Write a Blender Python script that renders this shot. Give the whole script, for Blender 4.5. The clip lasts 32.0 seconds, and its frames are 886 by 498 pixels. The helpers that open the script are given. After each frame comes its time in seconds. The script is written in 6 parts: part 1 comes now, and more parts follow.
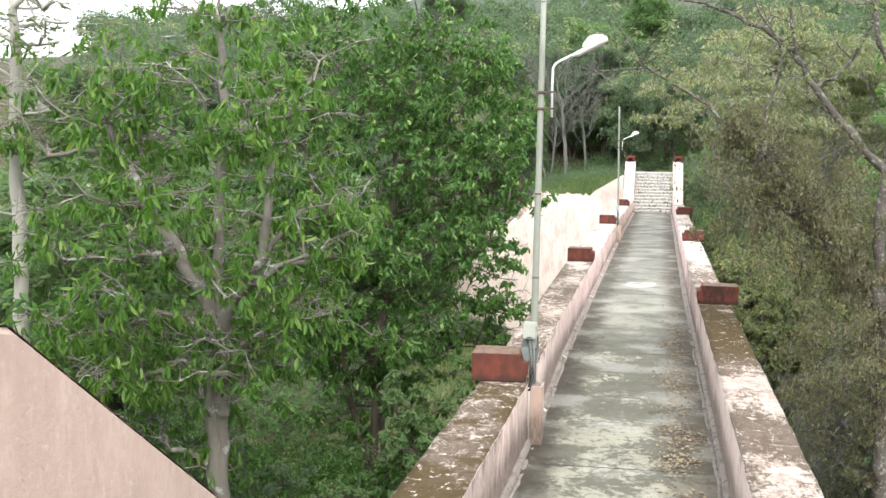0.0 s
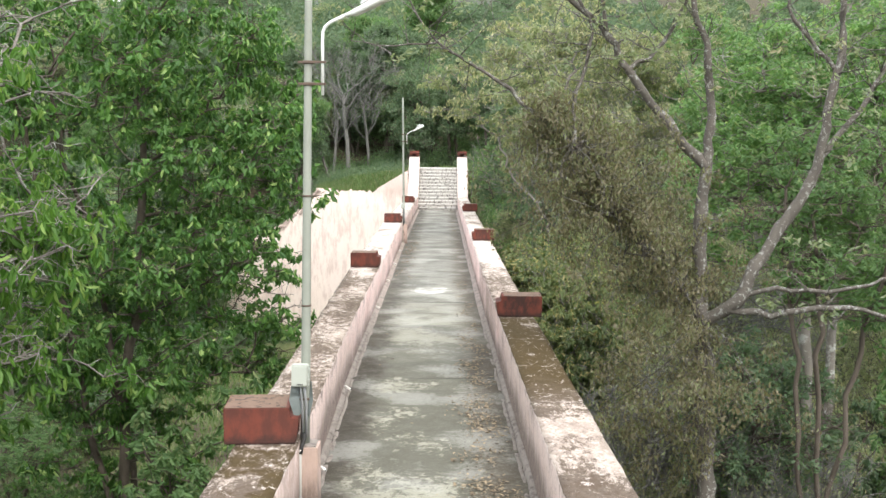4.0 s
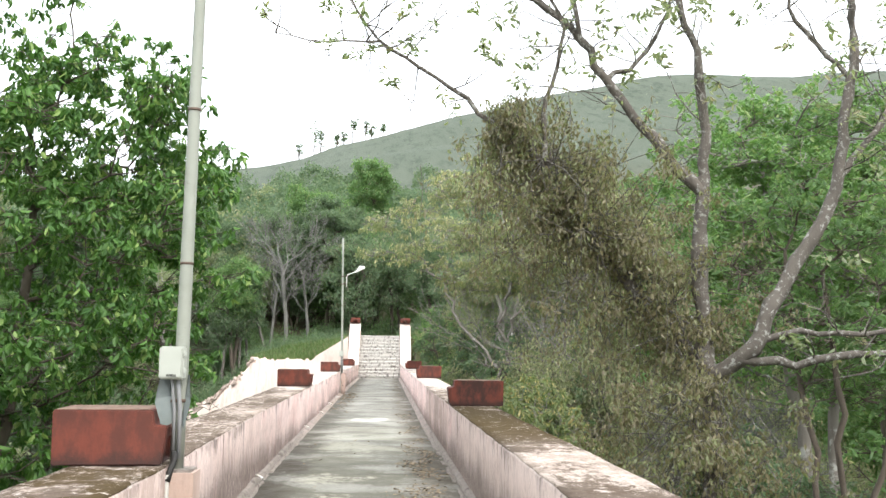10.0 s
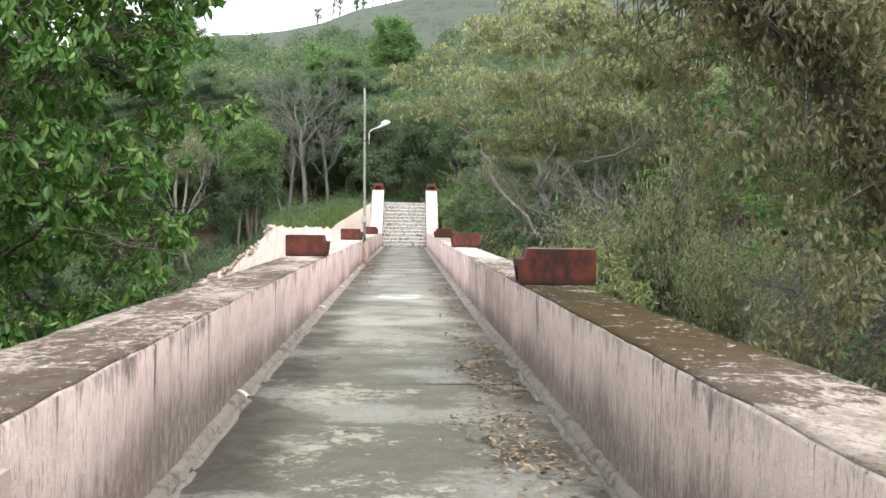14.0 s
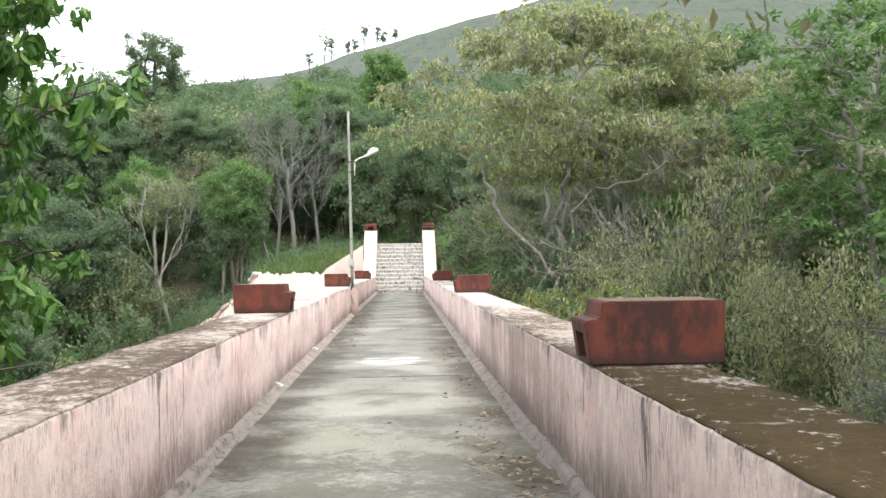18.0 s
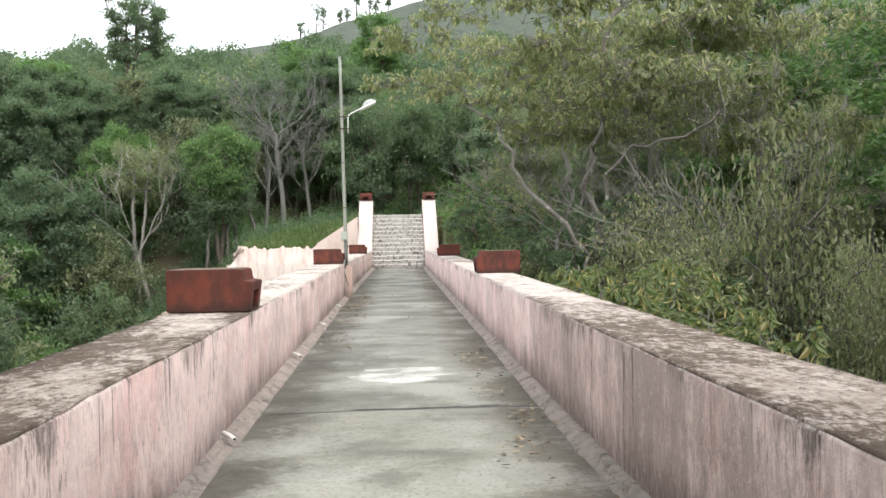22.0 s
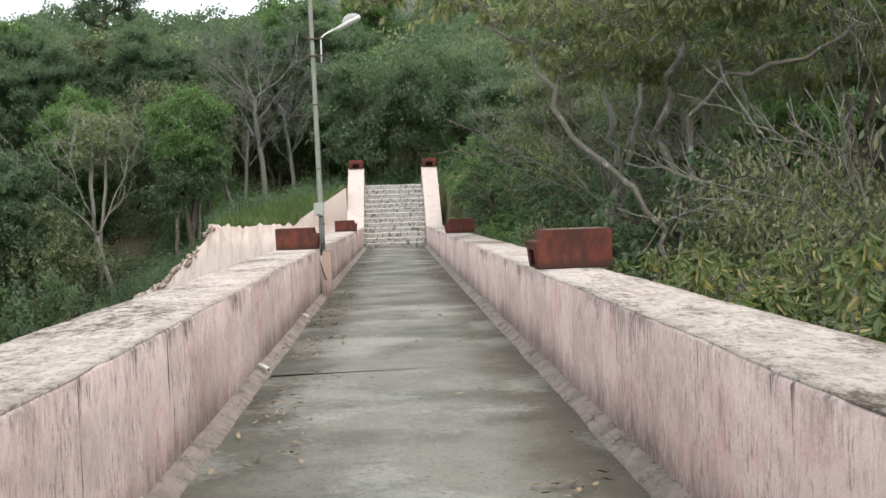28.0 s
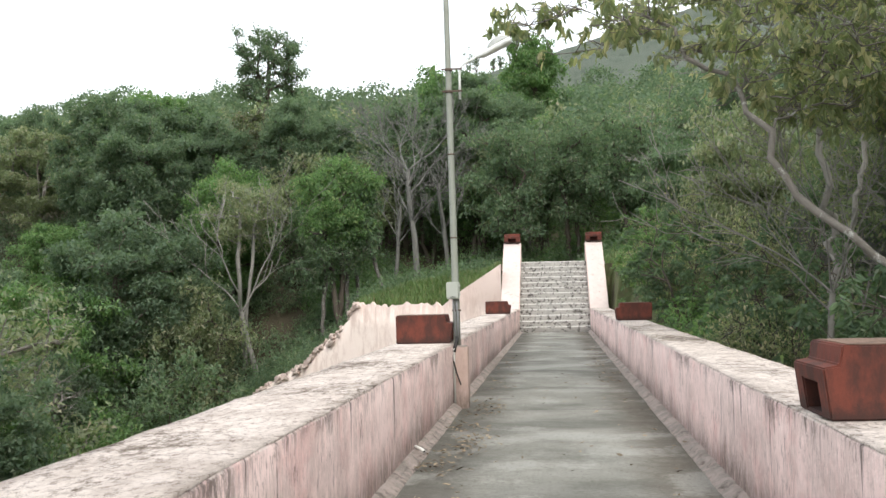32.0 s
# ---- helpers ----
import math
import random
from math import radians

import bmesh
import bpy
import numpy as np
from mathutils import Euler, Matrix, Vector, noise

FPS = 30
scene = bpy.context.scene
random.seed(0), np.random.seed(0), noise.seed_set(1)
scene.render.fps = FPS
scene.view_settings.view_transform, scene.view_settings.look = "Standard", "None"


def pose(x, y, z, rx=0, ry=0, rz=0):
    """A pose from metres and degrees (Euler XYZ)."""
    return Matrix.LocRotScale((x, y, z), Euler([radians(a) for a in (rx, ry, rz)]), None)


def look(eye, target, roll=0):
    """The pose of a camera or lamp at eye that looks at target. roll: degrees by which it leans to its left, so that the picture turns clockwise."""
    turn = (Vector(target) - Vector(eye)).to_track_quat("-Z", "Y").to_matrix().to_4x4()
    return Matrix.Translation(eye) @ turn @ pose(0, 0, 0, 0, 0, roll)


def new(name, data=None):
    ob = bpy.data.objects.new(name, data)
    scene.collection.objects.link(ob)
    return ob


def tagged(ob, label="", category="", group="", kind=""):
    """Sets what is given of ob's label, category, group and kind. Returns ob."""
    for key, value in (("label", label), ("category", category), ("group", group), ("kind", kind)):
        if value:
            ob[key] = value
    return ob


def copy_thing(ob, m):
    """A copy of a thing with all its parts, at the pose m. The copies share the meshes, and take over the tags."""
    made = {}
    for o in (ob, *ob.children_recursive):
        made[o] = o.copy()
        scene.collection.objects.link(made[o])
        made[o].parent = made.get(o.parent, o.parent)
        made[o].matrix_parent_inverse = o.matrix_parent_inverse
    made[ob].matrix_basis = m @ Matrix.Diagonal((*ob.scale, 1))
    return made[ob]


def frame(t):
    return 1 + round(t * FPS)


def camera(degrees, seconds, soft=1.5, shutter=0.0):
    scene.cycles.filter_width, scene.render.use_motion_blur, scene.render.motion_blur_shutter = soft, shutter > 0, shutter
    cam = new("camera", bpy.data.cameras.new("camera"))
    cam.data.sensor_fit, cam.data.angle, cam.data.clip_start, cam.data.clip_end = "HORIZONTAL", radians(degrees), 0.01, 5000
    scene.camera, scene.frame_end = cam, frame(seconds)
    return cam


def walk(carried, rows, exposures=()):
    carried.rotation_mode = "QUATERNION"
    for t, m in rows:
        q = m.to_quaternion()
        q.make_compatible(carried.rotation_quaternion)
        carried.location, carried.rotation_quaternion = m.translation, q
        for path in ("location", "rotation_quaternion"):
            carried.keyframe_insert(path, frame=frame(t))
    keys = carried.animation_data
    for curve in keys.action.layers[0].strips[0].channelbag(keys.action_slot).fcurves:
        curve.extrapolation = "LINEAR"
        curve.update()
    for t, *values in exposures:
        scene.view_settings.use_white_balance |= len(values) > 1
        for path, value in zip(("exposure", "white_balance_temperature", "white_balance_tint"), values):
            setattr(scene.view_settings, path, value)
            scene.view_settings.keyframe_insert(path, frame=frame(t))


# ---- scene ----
cam = camera(47.9, 32.0)
METRES, EYE, TILT, LEAN, TURN = 36.0, 4.03, -5.0, -0.8, 10.6
PATH = [
    (0, (0.385, 1.193, 4.17), (-0.036, 3.139, 3.979), 0.5),
    (0.5, (0.246, 1.791, 4.197), (0.036, 3.757, 3.896), 1.9),
    (1, (0.224, 2.407, 4.173), (0.146, 4.391, 3.937), 1.4),
    (1.5, (0.23, 2.911, 4.185), (0.205, 4.877, 3.819), 1.5),
    (2, (0.238, 3.395, 4.243), (0.271, 5.301, 3.639), 0.8),
    (2.5, (0.183, 3.782, 4.412), (0.099, 5.682, 3.794), 1.0),
    (3, (0.105, 4.086, 4.393), (0.135, 6.014, 3.863), 2.1),
    (3.5, (0.102, 4.325, 4.27), (0.1, 6.305, 3.99), 1.3),
    (4, (0.15, 4.536, 4.104), (0.155, 6.526, 3.909), 0.5),
    (4.5, (0.128, 4.745, 3.947), (0.178, 6.736, 3.766), 0.1),
    (6.5, (0.219, 5.644, 3.181), (0.211, 7.644, 3.198), -2.2),
    (7, (0.187, 5.926, 3.019), (0.202, 7.926, 3.041), -2.1),
    (7.5, (0.188, 6.174, 2.849), (0.184, 8.174, 2.875), -1.6),
    (8, (0.142, 6.456, 2.597), (0.14, 8.455, 2.629), -0.9),
    (8.5, (0.175, 6.741, 2.356), (0.163, 8.74, 2.378), 0.2),
    (9, (0.181, 7.062, 2.147), (0.228, 9.062, 2.144), 0.9),
    (9.5, (0.236, 7.303, 1.965), (0.308, 9.299, 2.07), 1.0),
    (10, (0.2, 7.648, 1.758), (0.315, 9.634, 1.964), 0.7),
    (10.5, (0.199, 8.224, 1.607), (0.359, 10.214, 1.719), 0.0),
    (11, (0.123, 8.833, 1.612), (0.256, 10.827, 1.694), -0.1),
    (11.5, (0.104, 9.405, 1.601), (0.224, 11.401, 1.65), -0.4),
    (12, (0.05, 10.067, 1.607), (0.096, 12.067, 1.624), -0.9),
    (12.5, (0.044, 10.676, 1.579), (0.081, 12.675, 1.545), -0.4),
    (13, (0.01, 11.319, 1.587), (0.04, 13.318, 1.519), 0.4),
    (13.5, (0.014, 11.955, 1.58), (0.103, 13.951, 1.482), 0.6),
    (14, (-0.034, 12.547, 1.593), (0.043, 14.545, 1.54), 0.9),
    (14.5, (-0.066, 13.128, 1.586), (0.106, 15.121, 1.563), 0.2),
    (15, (-0.094, 13.76, 1.572), (0.057, 15.753, 1.621), -0.6),
    (15.5, (-0.075, 14.332, 1.555), (0.093, 16.325, 1.598), -1.0),
    (17.5, (0.082, 16.856, 1.55), (0.183, 18.853, 1.587), -0.7),
    (18, (0.096, 17.476, 1.561), (0.177, 19.474, 1.592), -0.8),
    (18.5, (0.043, 18.058, 1.575), (0.124, 20.056, 1.602), -0.8),
    (19, (0.008, 18.607, 1.587), (0.094, 20.604, 1.629), -0.7),
    (19.5, (-0.076, 19.249, 1.585), (-0.032, 21.248, 1.632), -0.6),
    (20, (-0.115, 19.847, 1.576), (-0.118, 21.846, 1.63), -1.2),
    (20.5, (-0.172, 20.425, 1.565), (-0.232, 22.424, 1.613), -1.0),
    (21, (-0.169, 21.096, 1.551), (-0.151, 23.095, 1.539), -0.4),
    (21.5, (-0.173, 21.688, 1.573), (-0.153, 23.688, 1.546), -0.7),
    (22, (-0.141, 22.303, 1.578), (-0.049, 24.301, 1.554), -1.1),
    (22.5, (-0.109, 22.906, 1.608), (0.019, 24.902, 1.604), -0.8),
    (23, (-0.106, 23.542, 1.599), (0.07, 25.534, 1.626), -1.1),
    (23.5, (-0.103, 24.122, 1.607), (0.014, 26.117, 1.658), -1.3),
    (24, (-0.125, 24.786, 1.592), (0.017, 26.781, 1.632), -1.6),
    (24.5, (-0.164, 25.43, 1.599), (-0.056, 27.427, 1.611), -1.5),
    (25, (-0.197, 26.072, 1.586), (-0.119, 28.069, 1.507), -1.4),
    (25.5, (-0.176, 26.672, 1.568), (-0.085, 28.669, 1.496), -1.0),
    (27.5, (-0.172, 29.498, 1.56), (-0.051, 31.491, 1.453), -1.8),
    (28, (-0.168, 30.146, 1.549), (-0.069, 32.142, 1.472), -2.0),
    (28.5, (-0.157, 30.646, 1.535), (-0.015, 32.639, 1.44), -1.8),
    (29, (-0.123, 31.307, 1.572), (0.023, 33.3, 1.496), -2.4),
    (29.5, (-0.102, 31.845, 1.583), (0.004, 33.842, 1.581), -2.8),
    (30, (-0.086, 32.529, 1.583), (-0.077, 34.529, 1.612), -2.6),
    (30.5, (-0.122, 33.028, 1.602), (-0.099, 35.027, 1.655), -2.2),
    (31, (-0.119, 33.691, 1.612), (-0.159, 35.69, 1.676), -1.3),
    (31.5, (-0.149, 34.229, 1.625), (-0.227, 36.227, 1.693), -0.6),
    (32, (-0.132, 34.842, 1.631), (-0.348, 36.828, 1.718), -1.2),
]
walk(cam, [(t, look(eye, target, roll)) for t, eye, target, roll in PATH],
     [(0, 0.86), (1, 0.88), (4, 0.78), (7, 0.78), (9, 0.78), (10, 0.9), (11, 0.77), (13, 0.63), (15, 0.63), (18, 0.77), (19, 0.7), (20, 0.6), (22, 0.46), (24, 0.46), (25, 0.54), (28, 0.08), (29, 0.08), (30, 0.21), (31, 0.3), (32, 0.3)])


# ---------------------------------------------------------------- light
def daylight():
    world = bpy.data.worlds.new("overcast_sky")
    scene.world = world
    world.use_nodes = True
    nt = world.node_tree
    nt.nodes.clear()
    sky = nt.nodes.new("ShaderNodeTexSky")
    sky.sky_type = "NISHITA"
    sky.sun_disc = False
    sky.sun_elevation, sky.sun_rotation = radians(48), radians(158)
    sky.air_density, sky.dust_density, sky.ozone_density = 1.0, 6.0, 1.0
    veil = nt.nodes.new("ShaderNodeMix")
    veil.data_type = "RGBA"
    veil.inputs[0].default_value = 0.8
    veil.inputs[7].default_value = (10.9, 11.3, 11.8, 1)
    back = nt.nodes.new("ShaderNodeBackground")
    back.inputs["Strength"].default_value = 0.15
    out = nt.nodes.new("ShaderNodeOutputWorld")
    nt.links.new(sky.outputs[0], veil.inputs[6])
    nt.links.new(veil.outputs[2], back.inputs["Color"])
    nt.links.new(back.outputs[0], out.inputs[0])
    lamp = bpy.data.lights.new("sun", "SUN")
    lamp.energy, lamp.angle, lamp.color = 1.5, radians(14), (1.0, 0.97, 0.925)
    sun = new("sun", lamp)
    # the sun stands high behind the walker, to the right
    sun.matrix_world = look((28, -70, 85), (0, 0, 0))


daylight()


# ---------------------------------------------------------------- materials
class Mat:
    """A small writer for node materials."""

    def __init__(self, name, rough=0.8, metal=0.0, spec=0.3):
        self.m = bpy.data.materials.new(name)
        self.m.use_nodes = True
        self.nt = self.m.node_tree
        self.b = self.nt.nodes["Principled BSDF"]
        self.b.inputs["Roughness"].default_value = rough
        self.b.inputs["Metallic"].default_value = metal
        self.b.inputs["Specular IOR Level"].default_value = spec
        self.geo = self.nt.nodes.new("ShaderNodeNewGeometry")
        self.tex = self.nt.nodes.new("ShaderNodeTexCoord")

    def put(self, value, socket):
        if hasattr(value, "links"):
            self.nt.links.new(value, socket)
        elif isinstance(value, (int, float)):
            socket.default_value = value
        else:
            socket.default_value = (*value, 1) if len(value) == 3 and len(socket.default_value) == 4 else value

    def at(self, sx=1, sy=1, sz=1, local=False):
        n = self.nt.nodes.new("ShaderNodeMapping")
        n.inputs["Scale"].default_value = (sx, sy, sz)
        self.nt.links.new(self.tex.outputs["Object"] if local else self.geo.outputs["Position"], n.inputs[0])
        return n.outputs[0]

    def noise(self, scale, detail=4, rough=0.6, vec=None, warp=0.0):
        n = self.nt.nodes.new("ShaderNodeTexNoise")
        self.nt.links.new(vec if vec is not None else self.at(), n.inputs["Vector"])
        n.inputs["Scale"].default_value, n.inputs["Detail"].default_value = scale, detail
        n.inputs["Roughness"].default_value, n.inputs["Distortion"].default_value = rough, warp
        return n.outputs["Fac"]

    def cells(self, scale, vec=None):
        n = self.nt.nodes.new("ShaderNodeTexVoronoi")
        self.nt.links.new(vec if vec is not None else self.at(), n.inputs["Vector"])
        n.inputs["Scale"].default_value = scale
        return n.outputs["Distance"]

    def step(self, v, lo, hi, a=0.0, b=1.0):
        n = self.nt.nodes.new("ShaderNodeMapRange")
        n.interpolation_type = "SMOOTHSTEP"
        self.put(v, n.inputs[0])
        for i, x in enumerate((lo, hi, a, b)):
            n.inputs[1 + i].default_value = x
        return n.outputs[0]

    def math(self, op, a, b=0.0):
        n = self.nt.nodes.new("ShaderNodeMath")
        n.operation = op
        self.put(a, n.inputs[0])
        self.put(b, n.inputs[1])
        return n.outputs[0]

    def mix(self, f, a, b, blend="MIX"):
        n = self.nt.nodes.new("ShaderNodeMix")
        n.data_type, n.blend_type = "RGBA", blend
        self.put(f, n.inputs[0])
        self.put(a, n.inputs[6])
        self.put(b, n.inputs[7])
        return n.outputs[2]

    def xyz(self, i):
        n = self.nt.nodes.new("ShaderNodeSeparateXYZ")
        self.nt.links.new(self.geo.outputs["Position"], n.inputs[0])
        return n.outputs[i]

    def random(self):
        return self.nt.nodes.new("ShaderNodeObjectInfo").outputs["Random"]

    def island(self):
        return self.geo.outputs["Random Per Island"]

    def bump(self, height, strength=0.4, dist=0.02):
        n = self.nt.nodes.new("ShaderNodeBump")
        n.inputs["Strength"].default_value, n.inputs["Distance"].default_value = strength, dist
        self.nt.links.new(height, n.inputs["Height"])
        self.nt.links.new(n.outputs[0], self.b.inputs["Normal"])

    def done(self, color=None, rough=None):
        if color is not None:
            self.put(color, self.b.inputs["Base Color"])
        if rough is not None:
            self.put(rough, self.b.inputs["Roughness"])
        return self.m


def plaster(name="pink_plaster", streaks=1.0):
    """Salmon limewash on render: flecked with short upright scars, drips under the rim, soot at the foot, clusters of long black runs, a chipped pale arris."""
    m = Mat(name, 0.92)
    z, y = m.xyz(2), m.xyz(1)
    below = m.math("ADD", m.math("SUBTRACT", 0.9, z), m.math("MULTIPLY", m.math("GREATER_THAN", z, 0.96), 100.0))
    right_ = m.math("GREATER_THAN", m.xyz(0), 0.0)
    far_y = m.math("ADD", y, m.math("MULTIPLY", m.noise(0.7, 4), 6))
    early = m.step(far_y, 22, 32, 1.0, 0.0)
    base = m.mix(m.noise(0.8, 5), (0.77, 0.57, 0.53), (0.83, 0.68, 0.635))
    base = m.mix(m.step(m.noise(1.7, 6, 0.7), 0.48, 0.68, 0, 0.75), base, (0.68, 0.43, 0.398))
    # the near end is a darker beige, most of all along the right parapet
    base = m.mix(m.math("MULTIPLY", early, m.step(right_, 0, 1, 0.5, 0.8)), base, m.mix(m.noise(2.2, 6, 0.7), (0.50, 0.40, 0.345), (0.62, 0.53, 0.47)))
    # one stretch is stained all over
    foul = m.math("MULTIPLY", m.math("MULTIPLY", right_, m.step(y, 24.0, 25.5)), m.step(y, 32.9, 33.1, 1.0, 0.0))
    foul = m.math("MAXIMUM", foul, m.math("MULTIPLY", m.math("SUBTRACT", 1.0, right_), m.step(y, 15.2, 15.4, 1.0, 0.0)))
    base = m.mix(m.math("MULTIPLY", foul, m.step(m.noise(5, 8, 0.78, m.at(1, 1, 0.3)), 0.36, 0.58, 0.15, 0.7)), base, (0.33, 0.25, 0.21))
    grey = m.step(m.mix(0.55, m.noise(0.6, 4, 0.6), m.noise(8, 10, 0.84, m.at(1, 1, 0.45))), 0.46, 0.58)
    base = m.mix(m.math("MULTIPLY", grey, m.step(foul, 0, 1, 0.42 if streaks > 0.5 else 0.2, 0.85)), base, (0.32, 0.25, 0.22))
    base = m.mix(m.step(m.noise(30, 7, 0.82), 0.54, 0.64, 0, 0.45), base, (0.80, 0.70, 0.64))
    if streaks < 0.5:
        base = m.mix(m.step(m.noise(0.9, 6, 0.7), 0.3, 0.65, 0.2 if streaks < 0.2 else 0.5, 0.75 if streaks < 0.2 else 0.95), base, (0.42, 0.31, 0.255))
    # short upright scars
    scar = m.step(m.noise(42, 5, 0.75, m.at(1, 1, 0.22)), 0.53, 0.60)
    scar = m.math("MULTIPLY", scar, m.step(m.noise(1.4, 6, 0.75), 0.38, 0.60, 0.15, 0.9))
    base = m.mix(m.math("MULTIPLY", scar, 0.85 if streaks > 0.5 else 0.2), base, (0.255, 0.195, 0.17))
    deep = m.math("MULTIPLY", m.step(m.noise(24, 6, 0.78, m.at(1, 1, 0.22)), 0.59, 0.64), m.step(m.noise(1.1, 4), 0.44, 0.58))
    base = m.mix(m.math("MULTIPLY", deep, 0.8 * max(streaks, 0.4)), base, (0.09, 0.073, 0.063))
    ragged = m.step(m.noise(18, 7, 0.82, m.at(1, 1, 0.3)), 0.36, 0.56)
    # drips of every length under the rim
    reach = m.math("ADD", m.math("MULTIPLY", m.math("SUBTRACT", m.noise(6, 8, 0.82, m.at(1, 1, 0.10)), 0.43), 1.15), m.math("MULTIPLY", m.math("SUBTRACT", m.noise(0.7, 3, 0.6, m.at(1, 1, 0.05)), 0.5), 0.7))
    drip = m.math("MULTIPLY", m.step(m.math("SUBTRACT", reach, below), -0.04, 0.10), m.math("MULTIPLY", ragged, m.step(m.noise(1.1, 4, 0.65, m.at(1, 1, 0.3)), 0.40, 0.58, 0.15, 1.0)))
    base = m.mix(m.math("MULTIPLY", drip, 0.85 * streaks), base, (0.09, 0.073, 0.063))
    # long runs stand in clusters
    long_ = m.math("MULTIPLY", m.math("SUBTRACT", m.noise(8, 4, 0.65, m.at(1, 1, 0.03)), 0.57), m.step(m.noise(0.75, 3, 0.6, m.at(1, 1, 0.05)), 0.46, 0.62, 0.0, 10.0))
    run = m.math("MULTIPLY", m.step(m.math("SUBTRACT", long_, below), -0.1, 0.3), ragged)
    base = m.mix(m.math("MULTIPLY", run, 0.88 * streaks), base, (0.055, 0.045, 0.04))
    # soot and damp climb from the walkway in uneven tongues
    tongue = m.math("ADD", m.math("MULTIPLY", m.noise(6, 7, 0.82, m.at(1, 1, 0.15)), 0.6), m.math("MULTIPLY", m.noise(0.5, 3, 0.6, m.at(1, 1, 0.1)), 0.62))
    foot = m.math("SUBTRACT", m.math("SUBTRACT", tongue, m.math("MULTIPLY", m.math("SUBTRACT", 1.0, early), 0.24)), z)
    base = m.mix(m.math("MULTIPLY", m.step(foot, -0.05, 0.36), m.step(m.noise(22, 6, 0.8, m.at(1, 1, 0.4)), 0.3, 0.6, 0.4, 0.85)), base, (0.105, 0.083, 0.068))
    # the arris is chipped to pale render
    worn = m.math("MULTIPLY", m.step(m.math("ADD", z, m.math("MULTIPLY", m.noise(14, 6, 0.75), 0.035)), 0.892, 0.905), m.math("MULTIPLY", m.step(m.noise(7, 8, 0.82), 0.45, 0.53), m.math("LESS_THAN", z, 0.96)))
    base = m.mix(m.math("MULTIPLY", worn, 0.8), base, (0.68, 0.60, 0.54))
    m.bump(m.mix(0.45, m.noise(45, 6, 0.75), m.noise(6, 4)), 0.8, 0.016)
    return m.done(base)


def coping():
    """The weathered upper face of the parapets, cast in lengths: bleached cement with brown lichen, and one mossy stretch."""
    m = Mat("weathered_coping", 0.97, 0.0, 0.06)
    y = m.xyz(1)
    right_ = m.math("GREATER_THAN", m.xyz(0), 0.0)
    left_ = m.math("SUBTRACT", 1.0, right_)
    base = m.mix(m.step(m.noise(5.0, 8, 0.78, m.at(1, 0.6, 1)), 0.4, 0.62), m.mix(m.step(y, 26, 36), (0.55, 0.47, 0.41), (0.70, 0.62, 0.56)), m.mix(m.step(y, 26, 36), (0.35, 0.285, 0.24), (0.50, 0.43, 0.38)))
    base = m.mix(m.math("MULTIPLY", m.step(m.noise(24, 7, 0.82, m.at(1, 0.6, 1)), 0.51, 0.60), 0.7), base, (0.215, 0.17, 0.142))
    # the mossy stretches: the start of the left parapet and beside the first housing of the right one
    moss_l = m.math("MULTIPLY", left_, m.step(m.math("ADD", y, m.math("MULTIPLY", m.noise(2, 4), 2)), 15.8, 17.0, 1, 0))
    moss_r = m.math("MULTIPLY", right_, m.math("MULTIPLY", m.step(m.math("ADD", y, m.math("MULTIPLY", m.noise(1.5, 4), 3)), 17.6, 20.5), m.step(y, 23.2, 24.4, 1, 0)))
    # brown growth in bands across the start of the right parapet
    moss_b = m.math("MULTIPLY", m.math("MULTIPLY", right_, m.step(m.math("ADD", y, m.math("MULTIPLY", m.noise(1.6, 4), 1.2)), 14.1, 15.0, 1, 0)), m.math("MAXIMUM", m.step(m.math("ADD", y, m.math("MULTIPLY", m.noise(1.6, 4), 1.2)), 12.7, 13.1), m.step(m.noise(1.5, 5, 0.65, m.at(0.25, 1, 1)), 0.45, 0.56, 0.0, 0.8)))
    moss_l = m.math("MULTIPLY", moss_l, m.math("MAXIMUM", m.step(m.math("ADD", y, m.noise(2, 5)), 10.8, 11.8, 1, 0), m.step(m.noise(1.6, 6, 0.7), 0.44, 0.56, 0.0, 0.95)))
    mossy = m.math("MAXIMUM", moss_l, moss_r)
    clean = m.math("ADD", m.math("MULTIPLY", right_, m.math("MULTIPLY", m.step(y, 16.2, 16.5, 0.07, 0.0), m.step(y, 13.7, 14.6))), m.step(y, 30, 38, -0.014, 0.03))
    field = m.math("SUBTRACT", m.mix(0.62, m.noise(1.0, 4, 0.6, m.at(1, 0.5, 1)), m.noise(10, 12, 0.86, m.at(1, 0.5, 1))), clean)
    field = m.math("ADD", field, m.math("MAXIMUM", m.math("MULTIPLY", mossy, 0.055), m.math("MULTIPLY", moss_b, 0.05)))
    near_ = m.step(y, 24, 34, 1, 0)
    lichen = m.mix(near_, m.step(field, 0.47, 0.55), m.step(field, 0.487, 0.527))
    dark = m.mix(m.noise(14, 6, 0.75), (0.035, 0.025, 0.017), (0.13, 0.092, 0.062))
    dark = m.mix(m.math("MULTIPLY", mossy, 0.85), dark, m.mix(m.noise(9, 6, 0.7), (0.036, 0.025, 0.009), (0.10, 0.070, 0.024)))
    base = m.mix(m.math("MULTIPLY", lichen, m.step(mossy, 0, 1, 0.82, 0.96)), base, dark)
    # pale seams between the lengths, and flakes of limewash
    seam = m.math("ABSOLUTE", m.math("SUBTRACT", m.math("FRACT", m.math("DIVIDE", m.math("ADD", y, m.math("MULTIPLY", m.noise(3, 3), 0.12)), 2.15)), 0.5))
